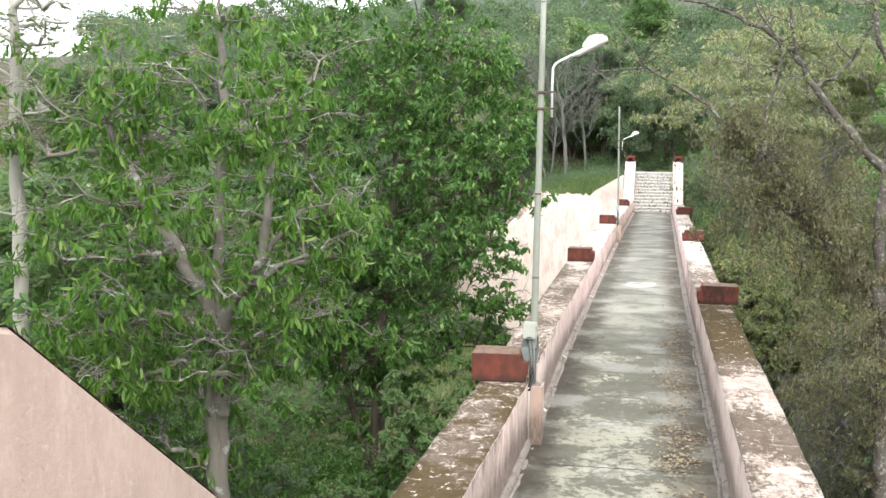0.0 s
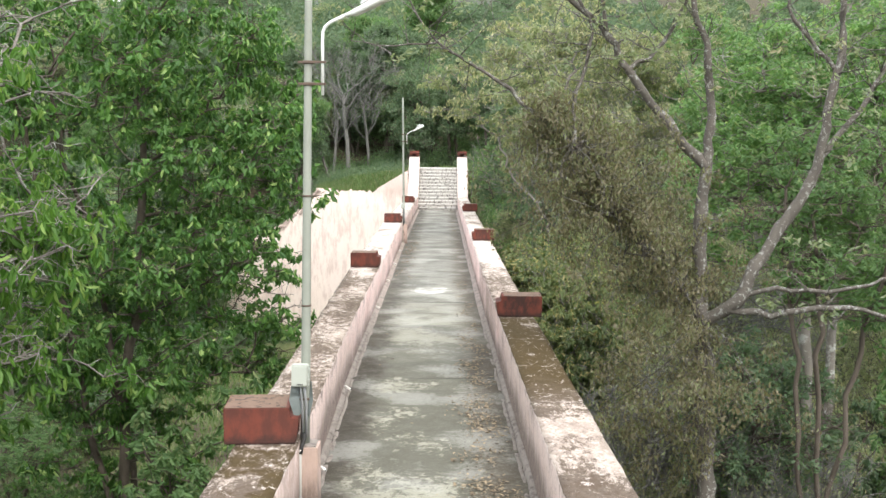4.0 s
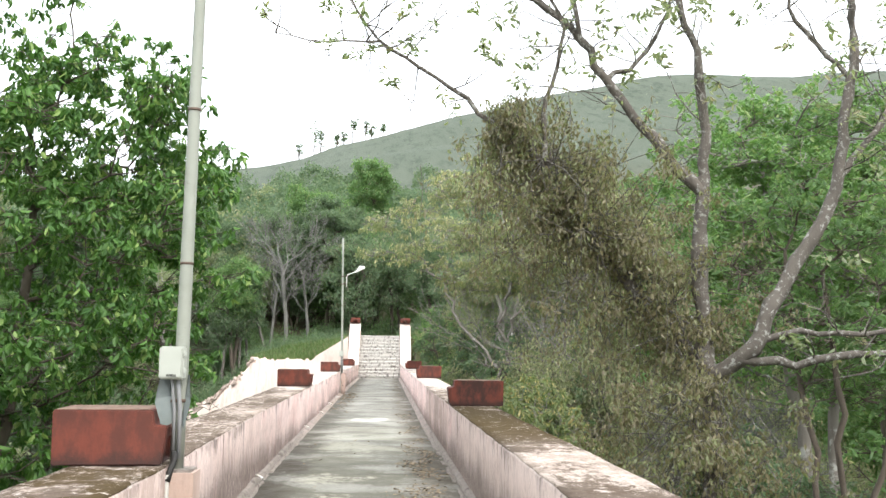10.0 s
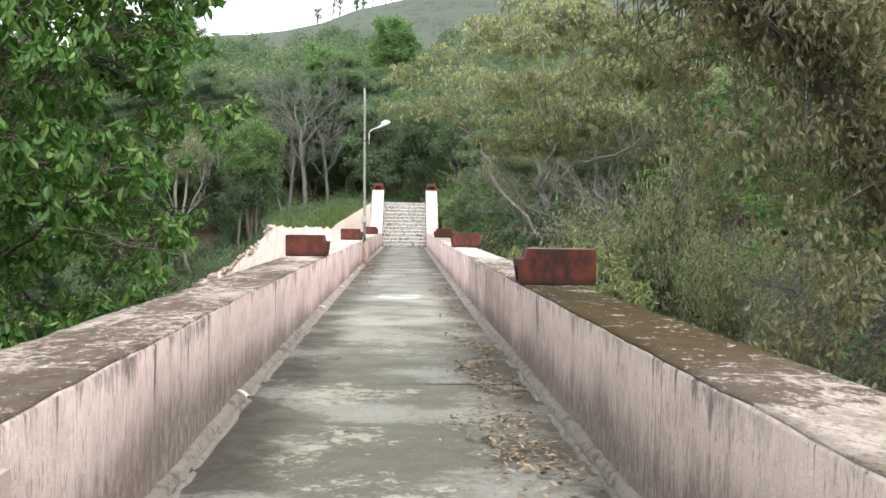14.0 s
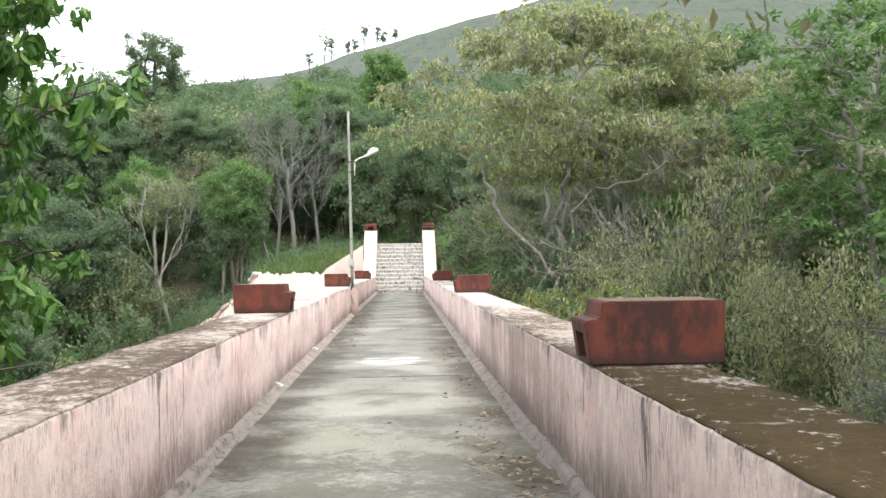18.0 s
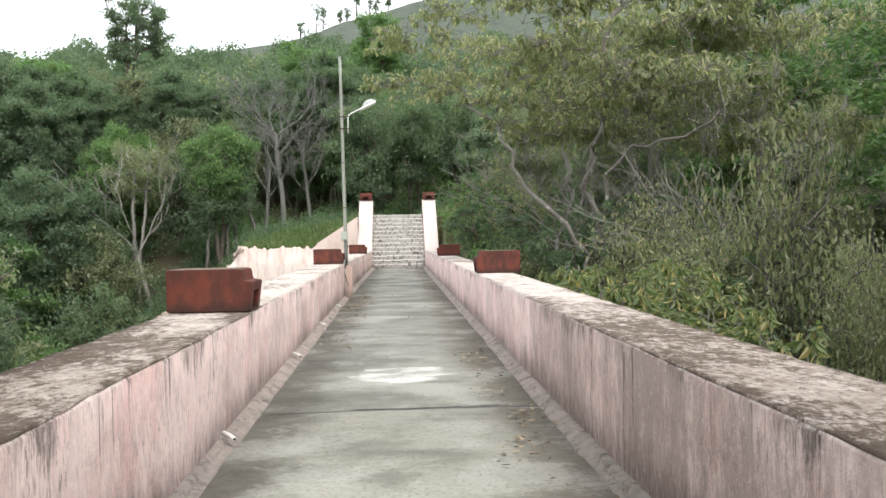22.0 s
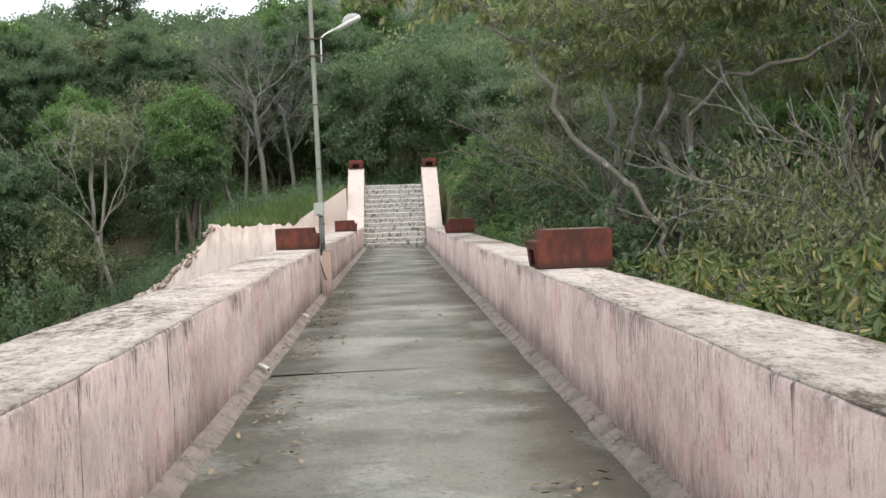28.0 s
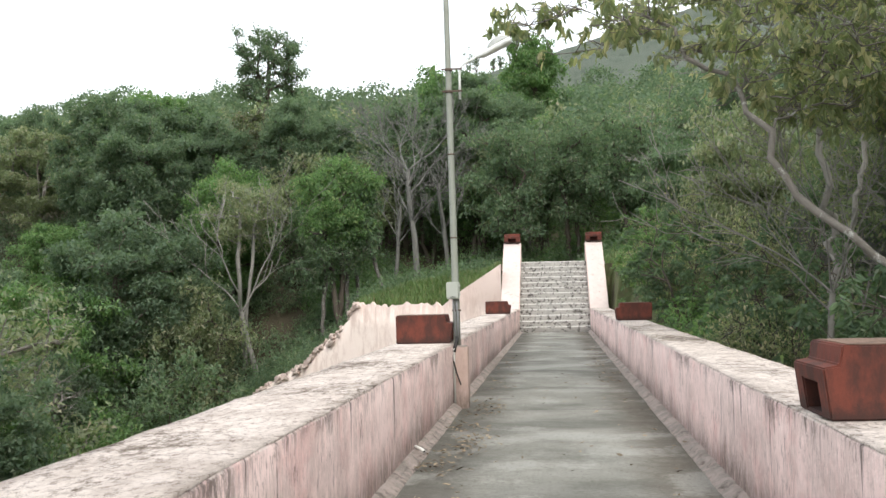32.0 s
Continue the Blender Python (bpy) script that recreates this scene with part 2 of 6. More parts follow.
    base = m.mix(m.math("MULTIPLY", m.step(seam, 0.486, 0.492), m.step(m.noise(5, 5), 0.45, 0.6, 0, 0.35)), base, (0.62, 0.55, 0.50))
    chips = m.step(m.noise(7, 10, 0.82, m.at(1, 0.7, 1)), 0.575, 0.605)
    base = m.mix(m.math("MULTIPLY", chips, 0.75), base, (0.70, 0.625, 0.57))
    m.bump(m.mix(0.5, m.noise(18, 8, 0.8), field), 1.0, 0.035)
    return m.done(base)


def concrete():
    """Trowelled walkway concrete: grey-green, damp bands across, black algae, one splash of lime."""
    m = Mat("walkway_concrete", 0.9, 0.0, 0.15)
    y, x = m.xyz(1), m.xyz(0)
    along = m.step(m.math("ADD", y, m.math("MULTIPLY", m.noise(0.3, 3), 8)), 24, 44)
    base = m.mix(m.noise(1.1, 5, 0.6), (0.20, 0.196, 0.152), (0.385, 0.375, 0.30))
    base = m.mix(along, base, m.mix(m.noise(1.0, 4, 0.55), (0.142, 0.14, 0.12), (0.29, 0.285, 0.25)))
    band = m.noise(0.9, 3, 0.5, m.at(0.6, 1, 1), 0.3)
    base = m.mix(m.math("MULTIPLY", m.step(band, 0.5, 0.64, 0, 0.6), m.step(y, 16, 28)), base, (0.115, 0.115, 0.10))
    near = m.step(y, 20, 31, 1, 0)
    crust = m.mix(0.5, m.noise(0.9, 4, 0.6), m.noise(7.5, 10, 0.82, None, 0.3))
    algae = m.math("MULTIPLY", m.step(m.math("ADD", crust, m.math("SUBTRACT", m.math("MULTIPLY", m.step(y, 15.5, 19), m.step(y, 22, 27, 0.07, 0.0)), m.step(y, 20, 28, -0.006, 0.008))), 0.485, 0.525), m.math("ADD", m.math("MULTIPLY", near, 0.75), 0.3))
    base = m.mix(m.math("MULTIPLY", algae, 0.78), base, (0.075, 0.072, 0.055))
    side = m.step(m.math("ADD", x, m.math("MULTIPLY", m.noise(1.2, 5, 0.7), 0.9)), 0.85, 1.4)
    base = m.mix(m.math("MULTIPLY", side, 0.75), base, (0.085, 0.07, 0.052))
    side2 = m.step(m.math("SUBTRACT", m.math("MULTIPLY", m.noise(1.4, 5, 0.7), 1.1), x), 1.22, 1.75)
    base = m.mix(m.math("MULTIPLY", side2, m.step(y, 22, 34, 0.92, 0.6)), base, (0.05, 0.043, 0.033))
    pale = m.step(m.mix(0.25, m.noise(0.75, 4, 0.55), m.noise(12, 7, 0.8)), 0.50, 0.60)
    base = m.mix(m.math("MULTIPLY", pale, 0.36), base, (0.44, 0.44, 0.40))
    dx = m.math("DIVIDE", m.math("ADD", x, 0.1), 0.85)
    dy = m.math("DIVIDE", m.math("SUBTRACT", y, 33.8), 0.95)
    r = m.math("ADD", m.math("MULTIPLY", dx, dx), m.math("MULTIPLY", dy, dy))
    lime = m.math("ADD", m.step(r, 0.0, 1.6, 0.8, 0.0), m.math("MULTIPLY", m.math("SUBTRACT", m.noise(1.9, 8, 0.72, m.at(0.7, 1.0, 1)), 0.5), 2.2))
    base = m.mix(m.step(lime, 0.5, 0.95, 0, 0.7), base, (0.68, 0.67, 0.63))
    tar = m.math("ABSOLUTE", m.math("SUBTRACT", m.math("ADD", y, m.math("MULTIPLY", m.noise(2.5, 5, 0.7), 0.16)), 31.6))
    tar = m.math("MULTIPLY", m.step(tar, 0.035, 0.06, 1, 0), m.step(m.math("ADD", x, m.math("MULTIPLY", m.noise(3, 4), 0.5)), -0.5, -0.2))
    base = m.mix(m.math("MULTIPLY", tar, 0.85), base, (0.045, 0.045, 0.045))
    specks = m.step(m.noise(30, 8, 0.85), 0.55, 0.68, 0, 0.35)
    base = m.mix(specks, base, (0.46, 0.455, 0.42))
    grit = m.step(m.noise(28, 7, 0.8), 0.53, 0.62)
    base = m.mix(m.math("MULTIPLY", grit, 0.62), base, (0.06, 0.056, 0.044))
    m.bump(m.mix(0.5, m.noise(30, 8, 0.75), crust), 0.7, 0.015)
    return m.done(base, m.step(m.noise(3, 4), 0.3, 0.7, 0.65, 0.95))


def simple(name, a, b, scale=6.0, rough=0.85, metal=0.0, bump=0.4, dist=0.01, spot=None, spots=(0.58, 0.68), local=False, spec=0.3):
    m = Mat(name, rough, metal, spec)
    v = m.at(local=True) if local else None
    base = m.mix(m.noise(scale, 6, 0.65, v), a, b)
    if spot:
        base = m.mix(m.step(m.noise(scale * 2.3, 6, 0.7, v), *spots), base, spot)
    m.bump(m.noise(scale * 4, 6, 0.7, v), bump, dist)
    return m.done(base)


def bark(name, a, b, spot, amount=0.55, patch=3.0):
    m = Mat(name, 0.95)
    v = m.at(1, 1, 0.3, local=True)
    base = m.mix(m.noise(7, 6, 0.7, v), a, b)
    lich = m.step(m.noise(patch, 6, 0.7, m.at(local=True)), amount, amount + 0.1)
    base = m.mix(lich, base, spot)
    m.bump(m.noise(18, 6, 0.7, v), 0.9, 0.03)
    return m.done(base)


def foliage(name, a, b, c, share=0.12, thin=0.5, rough=0.42, spec=0.5):
    """Leaves: two greens and a few odd ones, light comes partly through."""
    m = Mat(name, rough, 0.0, spec)
    i = m.island()
    a, b, c = ((q[0] * 1.15, q[1] * 1.15, q[2] * 1.36) for q in (a, b, c))
    base = m.mix(i, a, b)
    odd = m.math("GREATER_THAN", m.math("FRACT", m.math("MULTIPLY", i, 37.7)), 1.0 - share)
    base = m.mix(odd, base, c)
    base = m.mix(m.step(m.random(), 0, 1, 0.0, 0.35), base, (a[0] * 0.6, a[1] * 0.62, a[2] * 0.6))
    base = m.mix(m.step(m.noise(0.55, 3, 0.6), 0.35, 0.7, 0, 0.4), base, b)
    m.put(base, m.b.inputs["Base Color"])
    tr = m.nt.nodes.new("ShaderNodeBsdfTranslucent")
    m.put(m.mix(1.0, base, (1.2, 1.3, 0.8), "MULTIPLY"), tr.inputs[0])
    mx = m.nt.nodes.new("ShaderNodeMixShader")
    mx.inputs[0].default_value = thin
    out = m.nt.nodes["Material Output"]
    m.nt.links.new(m.b.outputs[0], mx.inputs[1])
    m.nt.links.new(tr.outputs[0], mx.inputs[2])
    m.nt.links.new(mx.outputs[0], out.inputs[0])
    return m.m


def earth():
    """Grass, weeds and bare soil near by; the far hill is grey-green pasture with haze put into its colour."""
    m = Mat("grassy_ground", 0.95)
    base = m.mix(m.noise(0.5, 6, 0.65), (0.058, 0.08, 0.03), (0.115, 0.135, 0.052))
    base = m.mix(m.step(m.noise(1.6, 6, 0.7), 0.52, 0.68), base, (0.125, 0.11, 0.055))
    base = m.mix(m.step(m.noise(0.3, 6, 0.7), 0.5, 0.62), base, (0.065, 0.052, 0.034))
    # brown soil under the woods, their gloom put into its darker colour
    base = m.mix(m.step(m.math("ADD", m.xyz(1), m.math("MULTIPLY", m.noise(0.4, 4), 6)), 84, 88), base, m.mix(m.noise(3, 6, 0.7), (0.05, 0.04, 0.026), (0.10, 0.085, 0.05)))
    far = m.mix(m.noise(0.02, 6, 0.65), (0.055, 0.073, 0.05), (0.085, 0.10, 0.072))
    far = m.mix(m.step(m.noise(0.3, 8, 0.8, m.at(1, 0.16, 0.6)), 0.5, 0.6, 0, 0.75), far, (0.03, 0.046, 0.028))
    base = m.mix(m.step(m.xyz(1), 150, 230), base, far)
    m.bump(m.noise(4, 8, 0.75), 0.8, 0.12)
    return m.done(base)


RAMP, NEAR_RAMP = plaster("stair_wall_plaster", 0.12), plaster("near_stair_plaster", 0.4)
PLASTER, COPING, CONCRETE, EARTH = plaster(), coping(), concrete(), earth()
JOINT = simple("joint_filler", (0.03, 0.03, 0.028), (0.07, 0.065, 0.06), 12)
def red_paint():
    m = Mat("red_oxide_paint", 0.8)
    v = m.at(local=True)
    base = m.mix(m.noise(3.0, 6, 0.65, v), (0.10, 0.029, 0.020), (0.20, 0.054, 0.034))
    grime = m.step(m.noise(4.5, 6, 0.7, m.at(1, 1, 0.45, local=True)), 0.40, 0.62)
    base = m.mix(m.math("MULTIPLY", grime, m.step(m.random(), 0, 1, 0.5, 0.95)), base, (0.042, 0.023, 0.019))
    low = m.nt.nodes.new("ShaderNodeSeparateXYZ")
    m.nt.links.new(m.tex.outputs["Object"], low.inputs[0])
    splash = m.step(m.math("SUBTRACT", m.math("MULTIPLY", m.noise(6, 6, 0.75, v), 0.3), low.outputs[2]), 0.02, 0.14, 0, 0.8)
    base = m.mix(splash, base, (0.035, 0.022, 0.019))
    m.bump(m.noise(12, 6, 0.7, v), 0.4, 0.01)
    return m.done(base)


def mortar():
    """Cement bead: grey and sooty at the older end, splashed with limewash further on."""
    m = Mat("mortar_fillet", 0.95)
    base = m.mix(m.noise(5, 6, 0.65), (0.18, 0.158, 0.138), (0.38, 0.335, 0.298))
    base = m.mix(m.math("MULTIPLY", m.step(m.noise(3.5, 6, 0.75), 0.42, 0.58), m.step(m.xyz(1), 25, 33, 0.0, 0.5)), base, (0.50, 0.40, 0.36))
    base = m.mix(m.step(m.noise(6, 8, 0.8), 0.5, 0.64, 0, 0.75), base, (0.08, 0.066, 0.055))
    m.bump(m.noise(20, 7, 0.75), 1.0, 0.03)
    return m.done(base)


MORTAR = mortar()
RED = red_paint()
REDTOP = simple("weathered_red_top", (0.12, 0.07, 0.05), (0.22, 0.155, 0.115), 5.0, 0.95, spot=(0.07, 0.055, 0.04), spots=(0.5, 0.62), local=True)
HOLLOW = simple("shaded_recess_red", (0.05, 0.018, 0.014), (0.09, 0.03, 0.022), 6, 0.95)
WHITEWASH = simple("flaking_whitewash", (0.50, 0.405, 0.37), (0.68, 0.59, 0.545), 2.6, 0.9, bump=0.5, spot=(0.42, 0.32, 0.28), spots=(0.55, 0.72))
STONE = simple("whitewashed_stone", (0.36, 0.345, 0.32), (0.62, 0.60, 0.565), 3.2, 0.95, bump=1.0, dist=0.03, spot=(0.12, 0.11, 0.10), spots=(0.505, 0.615))
RUBBLE = simple("rubble_stone", (0.34, 0.27, 0.23), (0.56, 0.46, 0.40), 3.0, 0.95, bump=1.0, dist=0.04, spot=(0.16, 0.13, 0.11))
POLE = simple("weathered_pole_paint", (0.225, 0.24, 0.20), (0.34, 0.355, 0.31), 4, 0.6, 0.15, 0.2, spot=(0.18, 0.18, 0.14), spots=(0.6, 0.72))
RUST = simple("rusty_steel", (0.10, 0.07, 0.055), (0.20, 0.15, 0.12), 20, 0.7, 0.5)
LAMPWHITE = simple("lamp_enamel", (0.72, 0.73, 0.70), (0.82, 0.83, 0.80), 5, 0.4, 0.0, 0.05)
BOXPLASTIC = simple("pale_grey_plastic", (0.36, 0.38, 0.335), (0.43, 0.45, 0.40), 4, 0.45, 0.0, 0.05)
PIPE = simple("grey_pipe", (0.20, 0.205, 0.205), (0.32, 0.325, 0.325), 9, 0.5, 0.2, 0.1)
PVC = simple("white_plastic_pipe", (0.66, 0.65, 0.60), (0.76, 0.75, 0.71), 9, 0.45)
PVC_OLD = simple("dull_plastic_pipe", (0.34, 0.33, 0.30), (0.48, 0.465, 0.43), 7, 0.5)
SHEET = simple("grey_sheet_metal", (0.12, 0.145, 0.14), (0.21, 0.235, 0.225), 6, 0.5, 0.4, 0.15)
BLACK = simple("black_rubber", (0.015, 0.015, 0.015), (0.035, 0.033, 0.03), 20, 0.6)
BARK_GREY = bark("lichened_grey_bark", (0.14, 0.126, 0.108), (0.25, 0.228, 0.20), (0.42, 0.42, 0.385), 0.54)
BARK_LICHEN = bark("lichen_spotted_bark", (0.055, 0.048, 0.041), (0.16, 0.143, 0.122), (0.30, 0.30, 0.275), 0.53, 14.0)
BARK_SILVER = bark("silvery_bark", (0.20, 0.188, 0.168), (0.31, 0.295, 0.265), (0.16, 0.15, 0.135), 0.58)
BARK_ASH = bark("ashen_bark", (0.135, 0.133, 0.122), (0.235, 0.23, 0.21), (0.11, 0.108, 0.098), 0.58)
BARK_DARK = bark("dark_bark", (0.075, 0.06, 0.048), (0.15, 0.125, 0.10), (0.24, 0.23, 0.20), 0.62)
BARK_PALE = bark("pale_bark", (0.36, 0.34, 0.30), (0.50, 0.48, 0.43), (0.20, 0.19, 0.17), 0.6)
LEAF_GREEN = foliage("green_leaves", (0.088, 0.158, 0.058), (0.15, 0.24, 0.083), (0.23, 0.29, 0.12), rough=0.58, spec=0.25)
LEAF_DEEP = foliage("deep_green_leaves", (0.036, 0.092, 0.021), (0.09, 0.188, 0.034), (0.22, 0.31, 0.085), 0.12, 0.36, 0.5, 0.35)
LEAF_FRESH = foliage("fresh_drooping_leaves", (0.047, 0.12, 0.019), (0.122, 0.235, 0.034), (0.24, 0.34, 0.075), 0.13, 0.45, 0.5, 0.35)
LEAF_SHRUB = foliage("shrub_leaves", (0.09, 0.135, 0.048), (0.20, 0.24, 0.085), (0.42, 0.35, 0.14), 0.18, 0.5)
LEAF_DARK = foliage("dark_green_leaves", (0.095, 0.148, 0.08), (0.155, 0.215, 0.107), (0.21, 0.235, 0.14), rough=0.62, spec=0.2)
LEAF_OLIVE = foliage("olive_leaves", (0.13, 0.168, 0.083), (0.24, 0.268, 0.133), (0.32, 0.29, 0.175))
LEAF_YELLOW = foliage("yellowing_leaves", (0.135, 0.17, 0.078), (0.31, 0.335, 0.165), (0.50, 0.45, 0.25), 0.24, 0.58)
# lighter copy of the olive leaves, a hazy paleness put into the colour
LEAF_HAZED = foliage("hazed_olive_leaves", (0.15, 0.18, 0.09), (0.28, 0.30, 0.15), (0.38, 0.34, 0.20), 0.2, 0.55)
LEAF_BROWN = foliage("brown_epiphyte_leaves", (0.10, 0.092, 0.046), (0.19, 0.165, 0.086), (0.16, 0.18, 0.075), 0.35, 0.45)
LEAF_BUSH = foliage("dull_olive_leaves", (0.06, 0.08, 0.034), (0.12, 0.138, 0.06), (0.19, 0.165, 0.095), 0.15, 0.4)
# greyer green for the distant wood: haze put into the leaf colour
LEAF_WOOD = foliage("hazed_wood_leaves", (0.09, 0.138, 0.08), (0.15, 0.203, 0.11), (0.20, 0.23, 0.14), rough=0.65, spec=0.15)
LEAF_BRIGHT = foliage("fresh_green_leaves", (0.095, 0.18, 0.058), (0.16, 0.265, 0.083), (0.25, 0.31, 0.12))
GRASS = foliage("grass_blades", (0.075, 0.13, 0.035), (0.135, 0.205, 0.055), (0.25, 0.22, 0.11), 0.16, 0.3)


# ---------------------------------------------------------------- mesh tools
def mesh_of(name, verts, faces, material, smooth=False):
    me = bpy.data.meshes.new(name)
    me.from_pydata([tuple(v) for v in verts], [], faces)
    me.materials.append(material)
    if smooth:
        me.polygons.foreach_set("use_smooth", [True] * len(me.polygons))
    me.update()
    return me


def quads_mesh(name, verts, quads, material, smooth=False):
    """A mesh from arrays: verts (n, 3), quads (m, 4)."""
    me = bpy.data.meshes.new(name)
    n, k = len(quads), quads.shape[1]
    me.vertices.add(len(verts))
    me.vertices.foreach_set("co", np.ascontiguousarray(verts, dtype=np.float32).ravel())
    me.loops.add(n * k)
    me.loops.foreach_set("vertex_index", np.ascontiguousarray(quads, dtype=np.int32).ravel())
    me.polygons.add(n)
    me.polygons.foreach_set("loop_start", np.arange(0, n * k, k, dtype=np.int32))
    me.polygons.foreach_set("loop_total", np.full(n, k, dtype=np.int32))
    me.polygons.foreach_set("use_smooth", np.full(n, smooth))
    me.materials.append(material)
    me.update(calc_edges=True)
    return me


def part(name, me, parent=None, label="", m=None):
    """Links a mesh (or a bmesh's mesh) as one object, under a thing or a part where a parent is given."""
    ob = new(name, me)
    if parent is not None:
        ob.parent = parent
    if m is not None:
        ob.matrix_basis = m
    return tagged(ob, label)


def thing(name, label, category, group="", kind="", m=None):
    ob = new(name)
    ob.empty_display_size = 0.2
    if m is not None:
        ob.matrix_basis = m
    return tagged(ob, label, category, group, kind)


def bm_mesh(name, bm, material, smooth=False):
    me = bpy.data.meshes.new(name)
    bmesh.ops.recalc_face_normals(bm, faces=bm.faces)
    bm.to_mesh(me)
    bm.free()
    me.materials.append(material)
    if smooth:
        me.polygons.foreach_set("use_smooth", [True] * len(me.polygons))
    return me


def block(name, size, material, centre=(0, 0, 0), bevel=0.01, rough=0.0, cuts=0):
    """A box with worn edges."""
    bm = bmesh.new()
    bmesh.ops.create_cube(bm, size=1)
    bmesh.ops.scale(bm, vec=size, verts=bm.verts)
    if cuts:
        bmesh.ops.subdivide_edges(bm, edges=bm.edges, cuts=cuts, use_grid_fill=True)
    elif bevel:
        bmesh.ops.bevel(bm, geom=bm.edges, offset=bevel, segments=2, affect="EDGES", clamp_overlap=True)
    if rough:
        for v in bm.verts:
            v.co += Vector([rough * noise.noise(v.co * 5 + Vector((7 * i, centre[0] + centre[1], centre[2]))) for i in range(3)])
    bmesh.ops.translate(bm, vec=centre, verts=bm.verts)
    return bm_mesh(name, bm, material)


def tube(name, points, radii, material, sides=10, smooth=True):
    v, q = tubes([(np.array(points, float), np.array(radii, float) if np.ndim(radii) else np.full(len(points), float(radii)))], sides, cap=True)
    return mesh_of(name, v, q, material, smooth)


def tubes(lines, sides=6, cap=False):
    """Tubes along polylines: verts and faces (lists)."""
    verts, faces, at = [], [], 0
    ang = np.linspace(0, 2 * np.pi, sides, endpoint=False)
    for pts, rad in lines:
        d = np.gradient(pts, axis=0)
        d /= np.linalg.norm(d, axis=1)[:, None] + 1e-9
        ref = np.array([0.0, 0.0, 1.0]) if abs(d[0][2]) < 0.9 else np.array([1.0, 0.0, 0.0])
        for p, t, r in zip(pts, d, rad):
            u = np.cross(t, ref)
            u /= np.linalg.norm(u) + 1e-9
            w = np.cross(t, u)
            ref = -w if False else ref
            verts.extend(p + r * (np.cos(a) * u + np.sin(a) * w) for a in ang)
        n = len(pts)
        for i in range(n - 1):
            for j in range(sides):
                k = (j + 1) % sides
                faces.append((at + i * sides + j, at + i * sides + k, at + (i + 1) * sides + k, at + (i + 1) * sides + j))
        if cap:
            faces.append(tuple(at + j for j in range(sides))[::-1])
            faces.append(tuple(at + (n - 1) * sides + j for j in range(sides)))
        at += n * sides
    return verts, faces


def wobble(x, y, z, s):
    return noise.noise(Vector((x * s, y * s, z * s)))


# ---------------------------------------------------------------- the bridge
Y0, Y1 = 8.0, 74.0          # foot of the near stair, foot of the far stair
TOP = 0.9                   # parapet height
SLABS = [8.0, 14.4, 22.35, 31.55, 40.0, 48.7, 57.4, 66.0, 74.0]


def left_in(y):
    return float(np.interp(y, [7, 15, 22, 32, 50, 74], [-1.36, -1.38, -1.5, -1.54, -1.56, -1.46]))


def left_out(y):
    return float(np.interp(y, [7, 15, 32, 50, 74], [-2.04, -2.08, -2.34, -2.44, -2.25]))


def right_in(y):
    return float(np.interp(y, [7, 15, 30, 74], [1.34, 1.33, 1.27, 1.31]))


def right_out(y):
    return right_in(y) + 0.70


def parapet(name, label, inner, outer, seed):
    """A thick rendered wall with rounded, chipped upper edges, and the weathered skin on its upper face."""
    ys = np.arange(Y0 - 0.2, Y1 + 0.3, 0.16)
    s = 1 if outer(20) > inner(20) else -1
    side, skin = [], []
    for y in ys:
        a, b = inner(y), outer(y)
        e = 0.010 * wobble(seed, y, 0, 1.7) + 0.006 * wobble(seed, y, 3, 7)
        f = 0.016 * wobble(seed, y, 9, 1.3) + 0.014 * wobble(seed, y, 5, 6)
        t = TOP + 0.008 * wobble(seed, y, 1, 0.9)
        side += [(a + s * 0.004, y, -0.05), (a + 0.006 * wobble(seed, y, 2, 2), y, 0.3), (a + s * e, y, 0.62), (a + s * e, y, t - 0.03),
                 (a + s * (e + 0.016), y, t - 0.006), (b - s * (0.016 + f), y, t - 0.006), (b - s * f, y, t - 0.035), (b, y, 0.4), (b, y, -0.75)]
        lip = 0.012 * wobble(seed, y, 21, 9)
        w = b - a
        row = []
        for k in range(7):
            x = a + s * (e + 0.007 + max(lip, -0.004)) + k / 6 * (w - s * (e + f + 0.02))
            row.append((x, y, t + 0.004 + 0.006 * (wobble(x, y, seed, 4) + 0.6 * wobble(x, y, seed, 13)) - (0.004 if k in (0, 6) else 0)))
        skin += [(row[0][0], y, t - 0.012)] + row + [(row[-1][0], y, t - 0.014)]
    n = len(ys)
    fs = [(i * 9 + j, i * 9 + j + 1, (i + 1) * 9 + j + 1, (i + 1) * 9 + j) for i in range(n - 1) for j in range(8)]
    fk = [(i * 9 + j, i * 9 + j + 1, (i + 1) * 9 + j + 1, (i + 1) * 9 + j) for i in range(n - 1) for j in range(8)]
    if s < 0:
        fs, fk = [f[::-1] for f in fs], [f[::-1] for f in fk]
    wall = part(name, mesh_of(name, side, fs, PLASTER, True))
    tagged(wall, label, "parapet wall", kind="structure")
    part("coping", mesh_of("coping", skin, fk, COPING, True), wall, "bleached coping with black lichen and ochre moss")
    return wall


